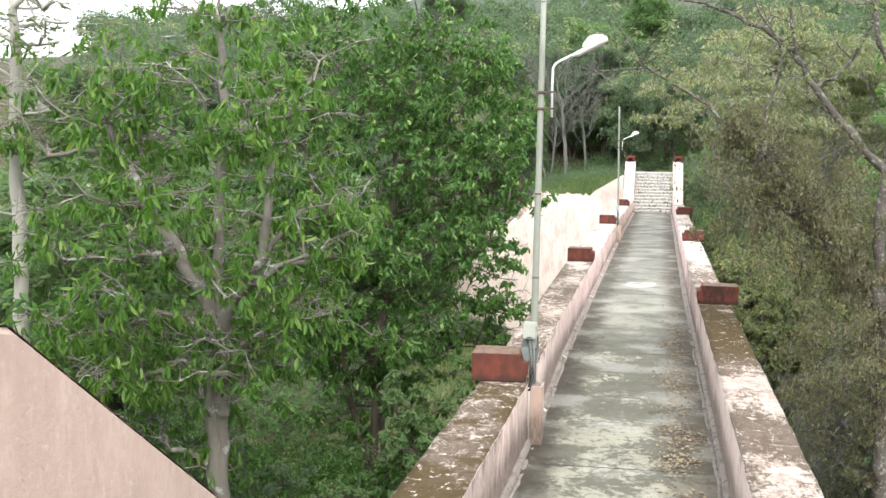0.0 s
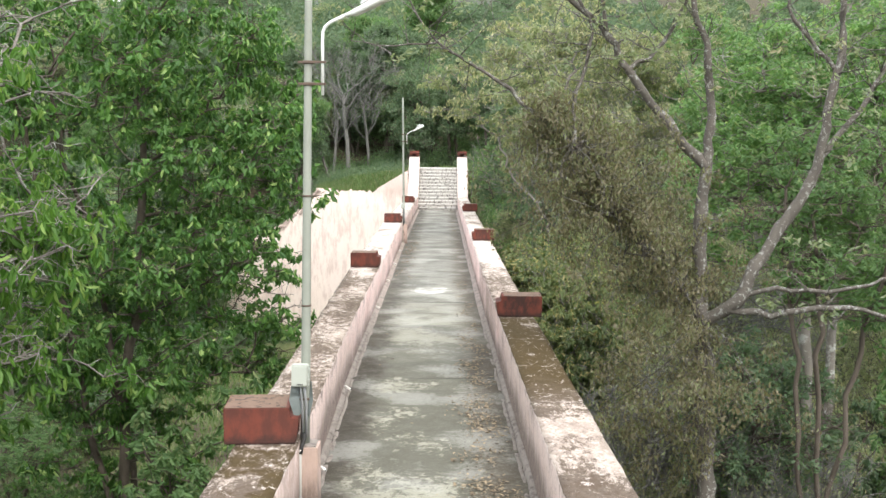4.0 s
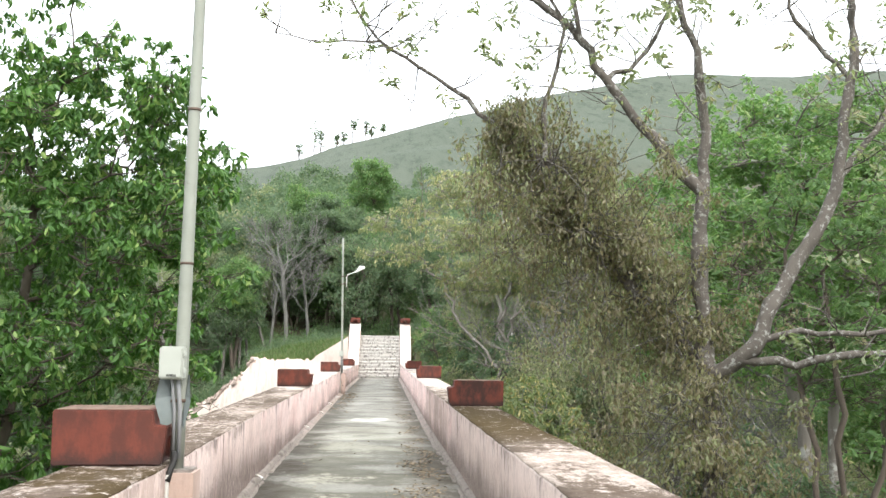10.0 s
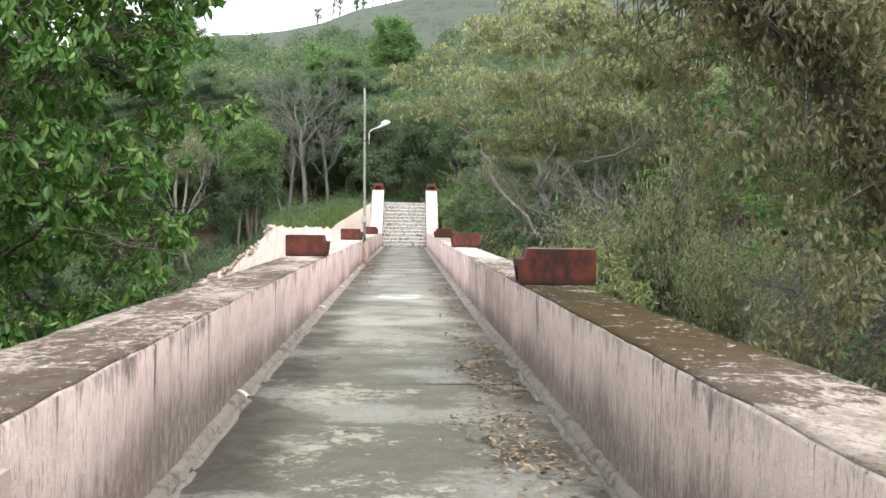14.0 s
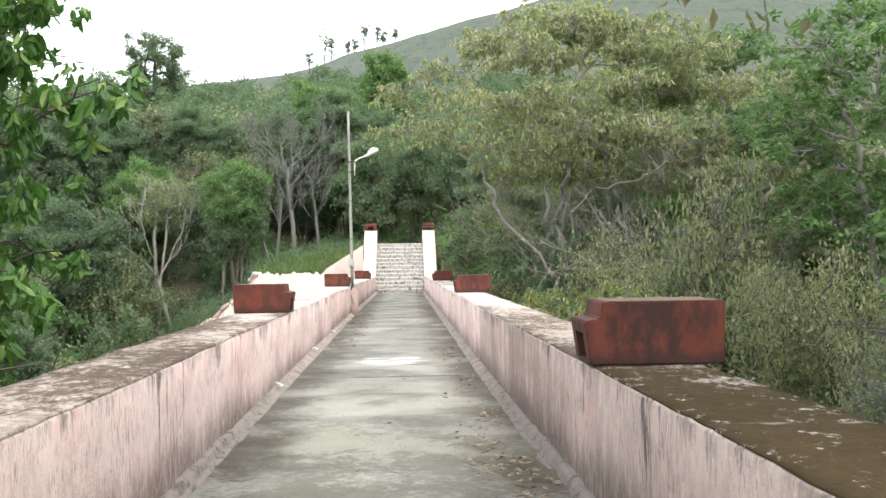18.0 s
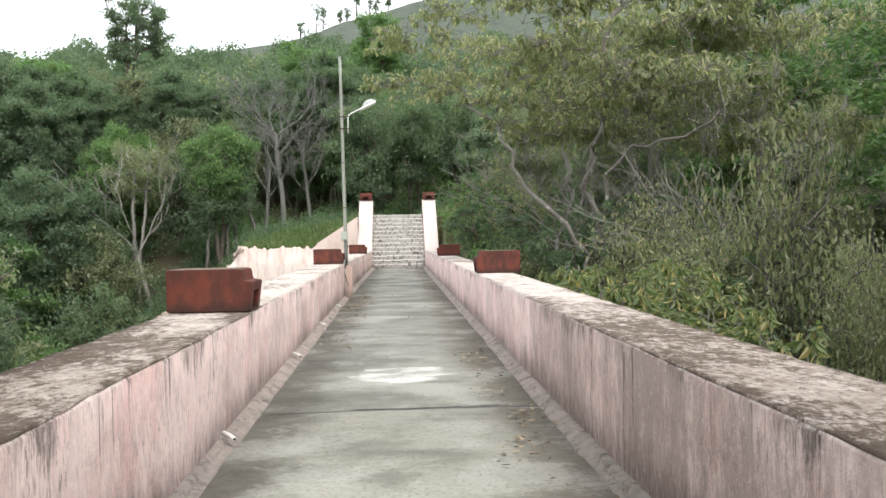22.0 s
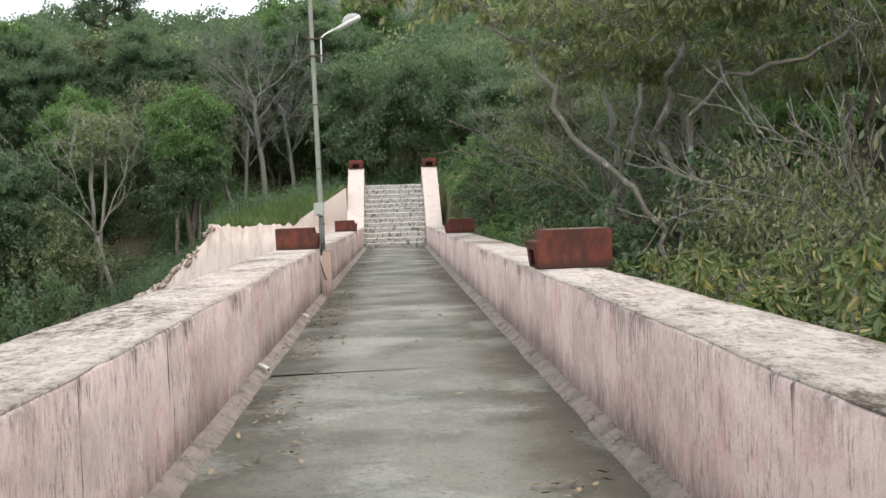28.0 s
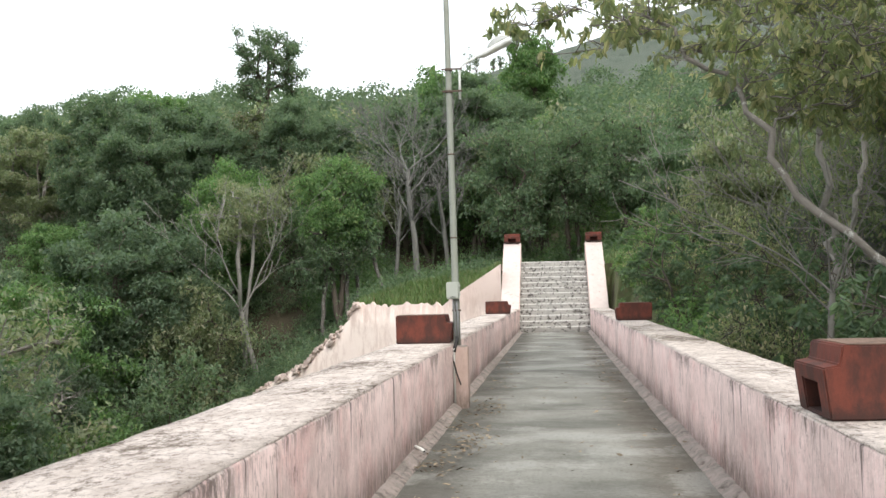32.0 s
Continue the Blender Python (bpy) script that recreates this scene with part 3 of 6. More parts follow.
def fillet(name, inner, sign, seed, wide):
    """The rough mortar where a parapet meets the walkway: a bead against the wall, a crack, and a thinner broken bead."""
    ys = np.arange(Y0, Y1, 0.05)
    prof = ((-0.01, 1.0), (0.2, 1.0), (0.38, 0.8), (0.52, 0.3), (0.56, -0.12), (0.62, 0.22), (0.76, 0.42), (0.92, 0.34), (1.0, 0.05), (1.04, -0.3))
    plain = (1.0, 0.97, 0.84, 0.68, 0.58, 0.48, 0.34, 0.17, 0.03, -0.3)
    v = []
    for y in ys:
        x = inner(y)
        far = min(1.0, max(0.0, (y - 25) / 6))
        even = 1 - 0.6 * far
        w = wide * (1 + even * (0.28 * wobble(seed, y, 0, 1.1) + 0.16 * wobble(seed, y, 2, 3.3)))
        h = 0.07 * (1 + even * (0.35 * wobble(seed, y, 4, 1.4) + 0.35 * wobble(seed, y, 6, 6)))
        gone = min(1.0, max(0.0, 0.75 + 1.7 * wobble(seed, y, 12, 0.9) + 1.2 * wobble(seed, y, 14, 4)))
        for k, (a, b) in enumerate(prof):
            o = 0 if k in (0, 9) else 0.007 * wobble(seed + k * 0.3, y, 8, 3) + 0.004 * wobble(seed + k * 1.3, y, 3, 8)
            g = gone + (1 - gone) * far if 5 <= k <= 8 else 1.0
            b = b * (1 - far) + plain[k] * far
            v.append((x + sign * (w * a + o), y, h * b * g - 0.02 * (1 - g) + o * 1.2))
    n, c = len(ys), len(prof)
    f = [(i * c + j, (i + 1) * c + j, (i + 1) * c + j + 1, i * c + j + 1) for i in range(n - 1) for j in range(c - 1)]
    if sign < 0:
        f = [q[::-1] for q in f]
    ob = part(name, mesh_of(name, v, f, MORTAR, True))
    return tagged(ob, "rough grey mortar fillet along the foot of the parapet", "kerb", kind="structure")


def walkway():
    deck = thing("walkway", "grey concrete walkway slabs stained with algae between pink parapets", "walkway", kind="structure")
    for k, (a, b) in enumerate(zip(SLABS[:-1], SLABS[1:])):
        ys = np.linspace(a + 0.012, b - 0.012, 34)
        v, f = [], []
        for y in ys:
            skew = 0.24 * (1 if k in (2, 3) else 0.5)
            l, r = left_in(y) - 0.03, right_in(y) + 0.03
            for i in range(11):
                x = l + (r - l) * i / 10
                yy = y + skew * (x / 2.7) * (1 if True else 0)
                v.append((x, yy, 0.004 * wobble(x, y, 0, 1.2) - 0.006 * (x / 1.4) ** 2 - (0.006 if y in (ys[0], ys[-1]) else 0)))
        for i in range(33):
            for j in range(10):
                f.append((i * 11 + j, i * 11 + j + 1, i * 11 + 12 + j, i * 11 + 11 + j))
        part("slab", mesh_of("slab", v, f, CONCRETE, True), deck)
    bed = [(-2.0, Y0 - 0.1, -0.03), (1.9, Y0 - 0.1, -0.03), (1.9, Y1 + 0.1, -0.03), (-2.0, Y1 + 0.1, -0.03)]
    bed += [(x, y, -0.7) for x, y, z in bed]
    part("joint_bed", mesh_of("joint_bed", bed, [(0, 1, 2, 3), (7, 6, 5, 4), (0, 4, 5, 1), (2, 6, 7, 3), (1, 5, 6, 2), (0, 3, 7, 4)], JOINT), deck)
    return deck


parapet("parapet_left", "thick pink rendered parapet with dark runs and bleached top", left_in, left_out, 3.1)
parapet("parapet_right", "thick pink rendered parapet with black algae runs and mossy top", right_in, right_out, 8.7)
walkway()
fillet("kerb_left", left_in, 1, 2.2, 0.125)
fillet("kerb_right", right_in, -1, 6.4, 0.13)


# ---------------------------------------------------------------- stairs at both ends
RISE, RUN, STEPS = 0.22, 0.31, 13


def stair(name, label, y, way, material, width=(-1.47, 1.33)):
    """Stone steps that climb from the walkway's end; way is +1 or -1 along y."""
    st = thing(name, label, "stairs", kind="structure")
    for k in range(STEPS):
        x, v, f = np.linspace(width[0] - 0.04, width[1] + 0.04, 15), [], []
        z0, z1, ya = k * RISE - 0.06, (k + 1) * RISE, y + way * k * RUN
        for xx in x:
            o = 0.022 * wobble(xx, ya, z1, 2.6) + 0.012 * wobble(xx, ya, z1, 8)
            h = 0.014 * wobble(xx, ya + 5, z1, 3)
            v += [(xx, ya + way * (o + 0.075), z0), (xx, ya + way * o, z1 - 0.035 + h), (xx, ya + way * (o + 0.03), z1 + h), (xx, ya + way * (RUN + 0.06), z1 + h * 0.6)]
        for i in range(14):
            for j in range(3):
                q = (i * 4 + j, i * 4 + 4 + j, i * 4 + 5 + j, i * 4 + 1 + j)
                f.append(q if way > 0 else q[::-1])
        part("step", mesh_of("step", v, f, material), st)
    top = STEPS * RISE
    a, b = y + way * STEPS * RUN, y + way * (STEPS * RUN + 3.2)
    bed = [(width[0] - 0.8, min(a, b), top - 0.004), (width[1] + 0.8, min(a, b), top - 0.004), (width[1] + 0.8, max(a, b), top + 0.01), (width[0] - 0.8, max(a, b), top + 0.01)]
    bed += [(p[0], p[1], top - 0.5) for p in bed]
    part("landing", mesh_of("landing", bed, [(0, 1, 2, 3), (7, 6, 5, 4), (0, 4, 5, 1), (2, 6, 7, 3), (1, 5, 6, 2), (0, 3, 7, 4)], material), st)
    return st


def ramp_wall(name, label, xa, xb, y, way, material, top_material, flat):
    """A parapet that climbs beside a stair, level again at the head of it."""
    rows = []
    run = STEPS * RUN
    for t in np.linspace(0, 1, 46):
        d = -0.05 + t * (run + 0.45 + flat)
        z = TOP + 0.01 + min(max(d - 0.5, 0) / (run - 0.1), 1.0) * (STEPS * RISE - 0.06)
        rows.append((y + way * d, z))
    v, w = [], []
    for k, (yy, z) in enumerate(rows):
        e = 0.008 * wobble(yy, xa, 0, 4)
        v += [(xa, yy, -0.8), (xa + e, yy, z - 0.02), (xa + 0.02, yy, z), (xb - 0.02, yy, z), (xb + e, yy, z - 0.02), (xb, yy, -0.8)]
        w += [(xa + 0.012 + (xb - xa - 0.024) * i / 4, yy, z + 0.004 + 0.006 * wobble(xa + i, yy, z, 3)) for i in range(5)]
    n = len(rows)
    f = [(i * 6 + j, i * 6 + j + 1, i * 6 + 7 + j, i * 6 + 6 + j) for i in range(n - 1) for j in range(5)]
    f += [(0, 5, 4, 3, 2, 1), tuple((n - 1) * 6 + j for j in range(6))]
    g = [(i * 5 + j, i * 5 + j + 1, i * 5 + 6 + j, i * 5 + 5 + j) for i in range(n - 1) for j in range(4)]
    wall = part(name, mesh_of(name, v, f, material))
    tagged(wall, label, "stair parapet", kind="structure")
    part("limewash", mesh_of("limewash", w, g, top_material, True), wall, "flaking limewash on the sloping top")
    return wall


stair("stair_far", "worn whitewashed stone stair climbing between white stair parapets", Y1, 1, STONE)
stair("stair_near", "worn stone stair going down to the walkway", Y0, -1, STONE, (-1.36, 1.34))
for side, xa, xb in (("left", -2.2, -1.45), ("right", 1.32, 2.05)):
    ramp_wall("stair_parapet_far_" + side, "sloping white limewashed parapet beside the far stair", xa, xb, Y1, 1, RAMP, WHITEWASH, 0.62)
for side, xa, xb in (("left", -2.05, -1.36), ("right", 1.34, 2.05)):
    ramp_wall("stair_parapet_near_" + side, "sloping pink parapet beside the near stair", xa, xb, Y0, -1, NEAR_RAMP, COPING, 2.4)


# ---------------------------------------------------------------- red lamp housings on the parapets
def lamp_housing(label):
    """A hollow red-painted block across the parapet: notched at the walkway's end, with a square mouth there (towards +x)."""
    t = thing("lamp_housing", label, "lamp housing", "red housings on the parapets")
    L, D, H = 0.79, 0.62, 0.40
    bm = bmesh.new()
    # profile in x, z, extruded along y; the mouth's end at +x leans a little outwards
    prof = [(-L / 2, 0), (L / 2 - 0.015, 0), (L / 2 + 0.02, H - 0.12), (L / 2 - 0.07, H - 0.105), (L / 2 - 0.085, H), (-L / 2 - 0.004, H)]
    a = [bm.verts.new((x, -D / 2, z)) for x, z in prof]
    b = [bm.verts.new((x, D / 2, z)) for x, z in prof]
    n = len(prof)
    bm.faces.new(a)
    bm.faces.new(b[::-1])
    mouth = None
    for i in range(n):
        f = bm.faces.new((a[i], b[i], b[(i + 1) % n], a[(i + 1) % n]))
        if i == 1:
            mouth = f
    bmesh.ops.inset_individual(bm, faces=[mouth], thickness=0.05, depth=0)
    for v in mouth.verts:
        v.co.y = 0.15 if v.co.y > 0 else -0.15
        v.co.z = 0.19 if v.co.z > 0.12 else 0.025
        v.co.x = L / 2 - 0.015 + 0.035 * v.co.z / (H - 0.12)
    r = bmesh.ops.extrude_discrete_faces(bm, faces=[mouth])
    for v in r["faces"][0].verts:
        v.co.x -= 0.3
    bmesh.ops.bevel(bm, geom=[e for e in bm.edges if e.is_manifold and e.calc_face_angle(0) > 0.5], offset=0.009, segments=2, affect="EDGES", clamp_overlap=True)
    part("housing", bm_mesh("housing", bm, RED), t)
    part("top_skin", block("top_skin", (L - 0.13, D - 0.03, 0.006), REDTOP, (-0.055, 0, H + 0.002), 0.002), t, "sun-bleached top")
    # darkened red panel: the mouth's shade is put into its colour
    part("recess", block("recess", (0.006, 0.27, 0.14), HOLLOW, (L / 2 - 0.22, 0, 0.107), 0), t, "dark red panel standing for the shade in the lamp recess")
    return t


LEFT_BOXES, RIGHT_BOXES = (15.46, 32.1, 49.3, 66.9), (24.05, 40.65, 58.2)
first = lamp_housing("red-painted masonry lamp housing resting on the pink parapet")
spots = [((left_in(y) + left_out(y)) / 2 + 0.02, y, 0) for y in LEFT_BOXES] + [((right_in(y) + right_out(y)) / 2 + 0.06, y, 180) for y in RIGHT_BOXES]
for k, (x, y, turn) in enumerate(spots):
    m = pose(x - (0.10 if k == 0 else 0.0), y, TOP + 0.008, 0, 0, turn + (4.5, -0.8, 0.5, 1.0, -1.4, 0.8, 0)[k])
    if k == 0:
        first.matrix_basis = m
    else:
        box = copy_thing(first, m)
        if k == 4:
            box.scale = (1.1, 1.0, 1.0)
for x in (-1.83, 1.69):
    top = tagged(copy_thing(first, pose(x, Y1 + STEPS * RUN + 0.62, STEPS * RISE + 0.855, 0, 0, -90)), "red-painted lamp housing on top of the white stair parapet")
    top.scale = (0.92, 1.1, 1.0)


# ---------------------------------------------------------------- street lamps
def street_lamp(x, y, height, b, clamps, lean, dress):
    """A painted steel pole on a plastered pier in the walkway, with a clamped bracket, a cobra head and a switch box."""
    t = thing("street_lamp", "tall grey steel lamp pole with white head and switch box", "street lamp", "lamps along the walkway", m=pose(x, y, 0))
    base = 0.86
    pts = [(lean * (z - base), 0, z) for z in np.linspace(base, height, 9)]
    part("pole", tube("pole", pts, [0.052, 0.052, 0.05, 0.048, 0.046, 0.044, 0.042, 0.04, 0.038], POLE, 14), t)
    part("cap", tube("cap", [(pts[-1][0], 0, height), (pts[-1][0], 0, height + 0.03)], 0.041, POLE, 12), t)
    for z in (2.4, 3.6):
        part("weld_ring", tube("weld_ring", [(lean * (z - base), 0, z), (lean * (z - base), 0, z + 0.02)], 0.053, RUST, 12), t)
    # bracket held by two clamps
    c0 = lean * (b - 1.2 - base)
    for dz in clamps:
        part("clamp", tube("clamp", [(c0, 0, b - dz), (c0, 0, b - dz + 0.035)], 0.056, RUST, 12), t, "rusty pole clamp")
        part("clamp_bar", block("clamp_bar", (0.30, 0.02, 0.025), RUST, (c0 + 0.05, -0.05, b - dz + 0.018), 0.004), t)
    a0 = c0 + 0.16
    arm = [(a0, -0.03, b - clamps[1] - 0.1), (a0, -0.03, b - 0.92), (a0 + 0.004, -0.03, b - 0.80), (a0 + 0.03, -0.03, b - 0.745), (a0 + 0.09, -0.04, b - 0.70), (a0 + 0.30, -0.05, b - 0.60)]
    part("bracket", tube("bracket", arm, 0.017, LAMPWHITE, 8), t)
    # cobra head: a tapering upper shell with a glass bowl under it
    p, q = Vector((a0 + 0.24, -0.05, b - 0.625)), Vector((a0 + 0.74, -0.06, b - 0.37))
    way = (q - p).normalized()
    side = Vector((0, 1, 0))
    up = way.cross(side) * -1
    v, f, secs = [], [], 11
    for s in range(secs):
        u = s / (secs - 1)
        w = (0.04, 0.045, 0.085)[min(s, 2)] + 0.025 * min(1, max(0, u - 0.2) * 3) - (0.02 if s == secs - 1 else 0)
        h = (0.03, 0.04, 0.062)[min(s, 2)] + 0.018 * u - (0.02 if s == secs - 1 else 0)
        for k in range(9):
            a = math.pi * k / 8
            v.append(p + way * (u * 0.56) + side * (w * math.copysign(abs(math.cos(a)) ** 0.5, math.cos(a))) + up * (h * math.sin(a) ** 0.5))
        v.append(p + way * (u * 0.56) + up * -0.012)
    for s in range(secs - 1):
        for k in range(10):
            f.append((s * 10 + k, s * 10 + (k + 1) % 10, s * 10 + 10 + (k + 1) % 10, s * 10 + 10 + k))
    f += [tuple(range(10))[::-1], tuple(range(10 * (secs - 1), 10 * secs))]
    head = part("lamp_head", mesh_of("lamp_head", v, f, LAMPWHITE, True), t, "white enamelled lamp head")
    v, f = [], []
    for s in range(8):
        u = 0.36 + 0.6 * s / 7
        d = 0.105 * math.sin(math.pi * (s + 0.25) / 7.6) ** 0.7
        for k in range(7):
            a = math.pi * k / 6
            v.append(p + way * (u * 0.56) + side * (0.085 * math.cos(a)) - up * (0.012 + d * math.sin(a)))
    f = [(s * 7 + k, s * 7 + k + 1, s * 7 + 8 + k, s * 7 + 7 + k) for s in range(7) for k in range(6)]
    part("bowl", mesh_of("bowl", v, f, BOWL, True), head, "cloudy glass bowl")
    # switch box
    sb = part("switch_box", block("switch_box", (0.185, 0.10, 0.245), BOXPLASTIC, (-0.035, -0.10, 1.655), 0.012), t, "pale grey plastic switch box")
    part("box_lid", block("box_lid", (0.168, 0.02, 0.225), BOXPLASTIC, (-0.042, -0.155, 1.655), 0.008), sb)
    for z in (1.60, 1.72):
        part("hinge", block("hinge", (0.022, 0.03, 0.035), BOXPLASTIC, (0.062, -0.145, z), 0.004), sb)
    for k, w in enumerate((0.010, 0.008, 0.012, 0.008, 0.010)):
        part("lettering_bar", block("lettering_bar", (w, 0.002, 0.016), BLACK, (-0.062 + k * 0.0145, -0.1665, 1.563), 0), sb)
    # conduits down to the pier
    for dx, r in ((-0.03, 0.013), (0.012, 0.016)):
        part("conduit", tube("conduit", [(dx - 0.01, -0.085, 1.54), (dx, -0.075, 1.42), (dx + 0.012, -0.066, 1.3), (dx + 0.012, -0.064, 0.95)], r, PIPE, 8), t)
    part("strap", tube("strap", [(0, 0, 1.36), (0, 0, 1.385)], 0.066, RUST, 12), t)
    part("cable", tube("cable", [(0.0, -0.085, 1.0), (0.0, -0.10, 0.93), (-0.02, -0.15, 0.86), (-0.03, -0.168, 0.79)], 0.023, BLACK, 8), t, "taped black cable")
    part("down_pipe", tube("down_pipe", [(-0.032, -0.168, 0.84), (-0.034, -0.170, 0.45), (-0.032, -0.168, 0.06)], 0.016, PVC_OLD, 8), t)
    pier = part("pier", block("pier", (0.21, 0.30, base), NEAR_RAMP, (0.048, 0.0, base / 2 - 0.01), 0.026, 0.008, 3), t, "stained plaster pier at the pole's foot")
    part("pier_top", block("pier_top", (0.17, 0.25, 0.03), MORTAR, (0.048, 0.0, base - 0.004), 0.012, 0.006, 3), pier)
    if dress:
        for s, w in ((-1, 0.11), (1, 0.035)):
            v = [(s * 0.05, 0.01, 1.56), (s * (0.05 + w * 0.8), -0.03, 1.57), (s * (0.06 + w), -0.05, 1.36), (s * (0.03 + w * 0.7), -0.07, 1.17), (s * 0.03, -0.045, 1.21), (s * 0.045, -0.03, 1.38)]
            v += [(x_, y_ + 0.004, z_) for x_, y_, z_ in v]
            f = [(0, 1, 2, 5), (5, 2, 3, 4), (11, 8, 7, 6), (10, 9, 8, 11)] + [(i, (i + 1) % 6, (i + 1) % 6 + 6, i + 6) for i in range(6)]
            part("metal_sheet", mesh_of("metal_sheet", v, f, SHEET), t, "bent grey sheet metal behind the box")
    else:
        part("loose_cable", tube("loose_cable", [(-0.04, -0.11, 0.86), (-0.05, -0.17, 0.7), (0.0, -0.2, 0.5), (0.06, -0.19, 0.33)], 0.010, BLACK, 7), t)
    return t


BOWL = bpy.data.materials.new("cloudy_glass")
BOWL.use_nodes = True
g_ = BOWL.node_tree.nodes["Principled BSDF"]
g_.inputs["Base Color"].default_value = (0.75, 0.77, 0.74, 1)
g_.inputs["Roughness"].default_value = 0.25
g_.inputs["Transmission Weight"].default_value = 0.6
street_lamp(-1.335, 15.36, 6.28, 6.16, (1.14, 1.37), 0.012, True)
street_lamp(-1.50, 49.05, 6.42, 5.62, (0.8, 1.12), -0.012, False)


# ---------------------------------------------------------------- ground
def smooth(a, b, t):
    t = min(max((t - a) / (b - a), 0.0), 1.0)
    return t * t * (3 - 2 * t)


def wall_line(x):
    """y of the wing wall's face at x (left of the far stair)."""
    return 75.6 + (-2.2 - x) * 0.62


def wing_top(x):
    return float(np.interp(x, [-17.8, -16.4, -15.4, -13.8, -12.1, -11.0, -10.0, -9.1, -4.8, -2.2], [-10.0, -6.2, -3.5, -2.5, -1.8, -0.8, -0.05, 1.14, 1.18, 2.75]))


def lie(x, y):
    """Height of the ground."""
    valley = -4.0 - 4.3 * smooth(20, 42, y) - (2.3 * smooth(46, 76, y) if x < 0 else 0.0)
    near = smooth(2.0, 11.0, y)
    z = 2.75 * (1 - near) + valley * near
    # far bank: steep behind the wing wall on the left, a long slope on the right
    if x > 0:
        ledge = smooth(27, 41, y) * (1 - 0.6 * smooth(8, 20, x))
        z = z * (1 - ledge) - 1.4 * ledge
        up = smooth(48, 79, y)
        z = z * (1 - up) + 2.6 * up - 1.6 * smooth(4, 14, x) * smooth(60, 80, y) * (1 - smooth(80, 110, y))
    else:
        if x > -17.4:
            d = y - wall_line(x)
            up = smooth(0.45, 1.0, d)
            shelf = max(wing_top(x), 1.15 + 1.35 * min(1.0, max(0.0, (x + 9.6) / 7.0))) if x > -9.6 else wing_top(x)
            z = z * (1 - up) + (min(wing_top(x), 2.62) - 0.12 + (min(shelf, 2.66) - min(wing_top(x), 2.62) + 0.1) * smooth(0.6, 3.2, d) - 0.07 * min(max(d - 3.2, 0), 9)) * up
            z = min(z, 2.85) if y < 84 else z
            if x < -9.6:
                wild = smooth(74, 96, y + 0.4 * (x + 15))
                z = max(z, (-9.5 * (1 - wild) + 0.8 * wild)) if d > 0.9 else z
        else:
            up = smooth(74, 96, y + 0.4 * (x + 15))
            z = z * (1 - up) + 0.8 * up
    k = smooth(88, 106, y) if x < -2 else smooth(84, 100, y)
    z = z * (1 - k) + 2.9 * k
    side = max(abs(x + 2) - 24, 0)
    z += 0.16 * min(side, 400) * (1 - smooth(150, 420, y)) * (0.7 if x > 0 else 0.12)
    z += 0.27 * max(y - 96, 0) if y < 170 else 0.27 * 74
    if y > 165:
        crest = float(np.interp(x, [-400, -160, -67, -45, -32, -19, 3, 35, 48, 75, 115, 175, 400, 900], [30, 52, 75.5, 77, 79.5, 85, 92, 101, 104.5, 111, 118, 122, 126, 110]))
        k = min(1.0, (y - 165) / 245)
        z = z * (1 - k) + crest * k if y < 410 else crest - 0.05 * min(y - 410, 1400)
    if x < -40 and 84 < y < 410:
        z -= 0.09 * min(-40 - x, 60) * smooth(84, 110, y) * (1 - smooth(250, 410, y))
    z += 0.22 * wobble(x, y, 0, 0.23) + 0.10 * wobble(x, y, 4, 0.9) + (2.2 * wobble(x, y, 9, 0.02) + 1.5 * wobble(x, y, 9, 0.05)) * smooth(110, 200, y)
    if abs(x) < 2.6 and 3 < y < 74:
        z = min(z, -1.2) if y > 9 else min(z, 2.2 - 0.62 * (y - 3))
    if abs(x) < 2.4 and y >= 74:
        z = min(z, -0.8) if y < 77.9 else (min(z, 2.75 + 0.1 * max(y - 81, 0)) if y < 86 else z)
    if y <= 3 and abs(x) < 2.4:
        z = min(z, 2.6)
    return z


def axis(fine_lo, fine_hi, step_, far_lo, far_hi):
    a = list(np.arange(fine_lo, fine_hi, step_))
    s, v = step_, fine_hi
    while v < far_hi:
        a.append(v)
        s *= 1.12
        v += s
    a.append(far_hi)
    s, v, b = step_, fine_lo, []
    while v > far_lo:
        s *= 1.12
        v -= s
        b.append(max(v, far_lo))
    return b[::-1] + a


def ground():
    xs, ys = axis(-20, 16, 0.5, -1800, 1800), axis(-2, 100, 0.5, -900, 2400)
    v = [(x, y, lie(x, y)) for y in ys for x in xs]
    n = len(xs)
    f = [(j * n + i, j * n + i + 1, (j + 1) * n + i + 1, (j + 1) * n + i) for j in range(len(ys) - 1) for i in range(n - 1)]
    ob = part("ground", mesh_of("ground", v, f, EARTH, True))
    tagged(ob, "grassy valley floor rising to wooded slopes and a bare green hill", "ground", kind="structure")


ground()


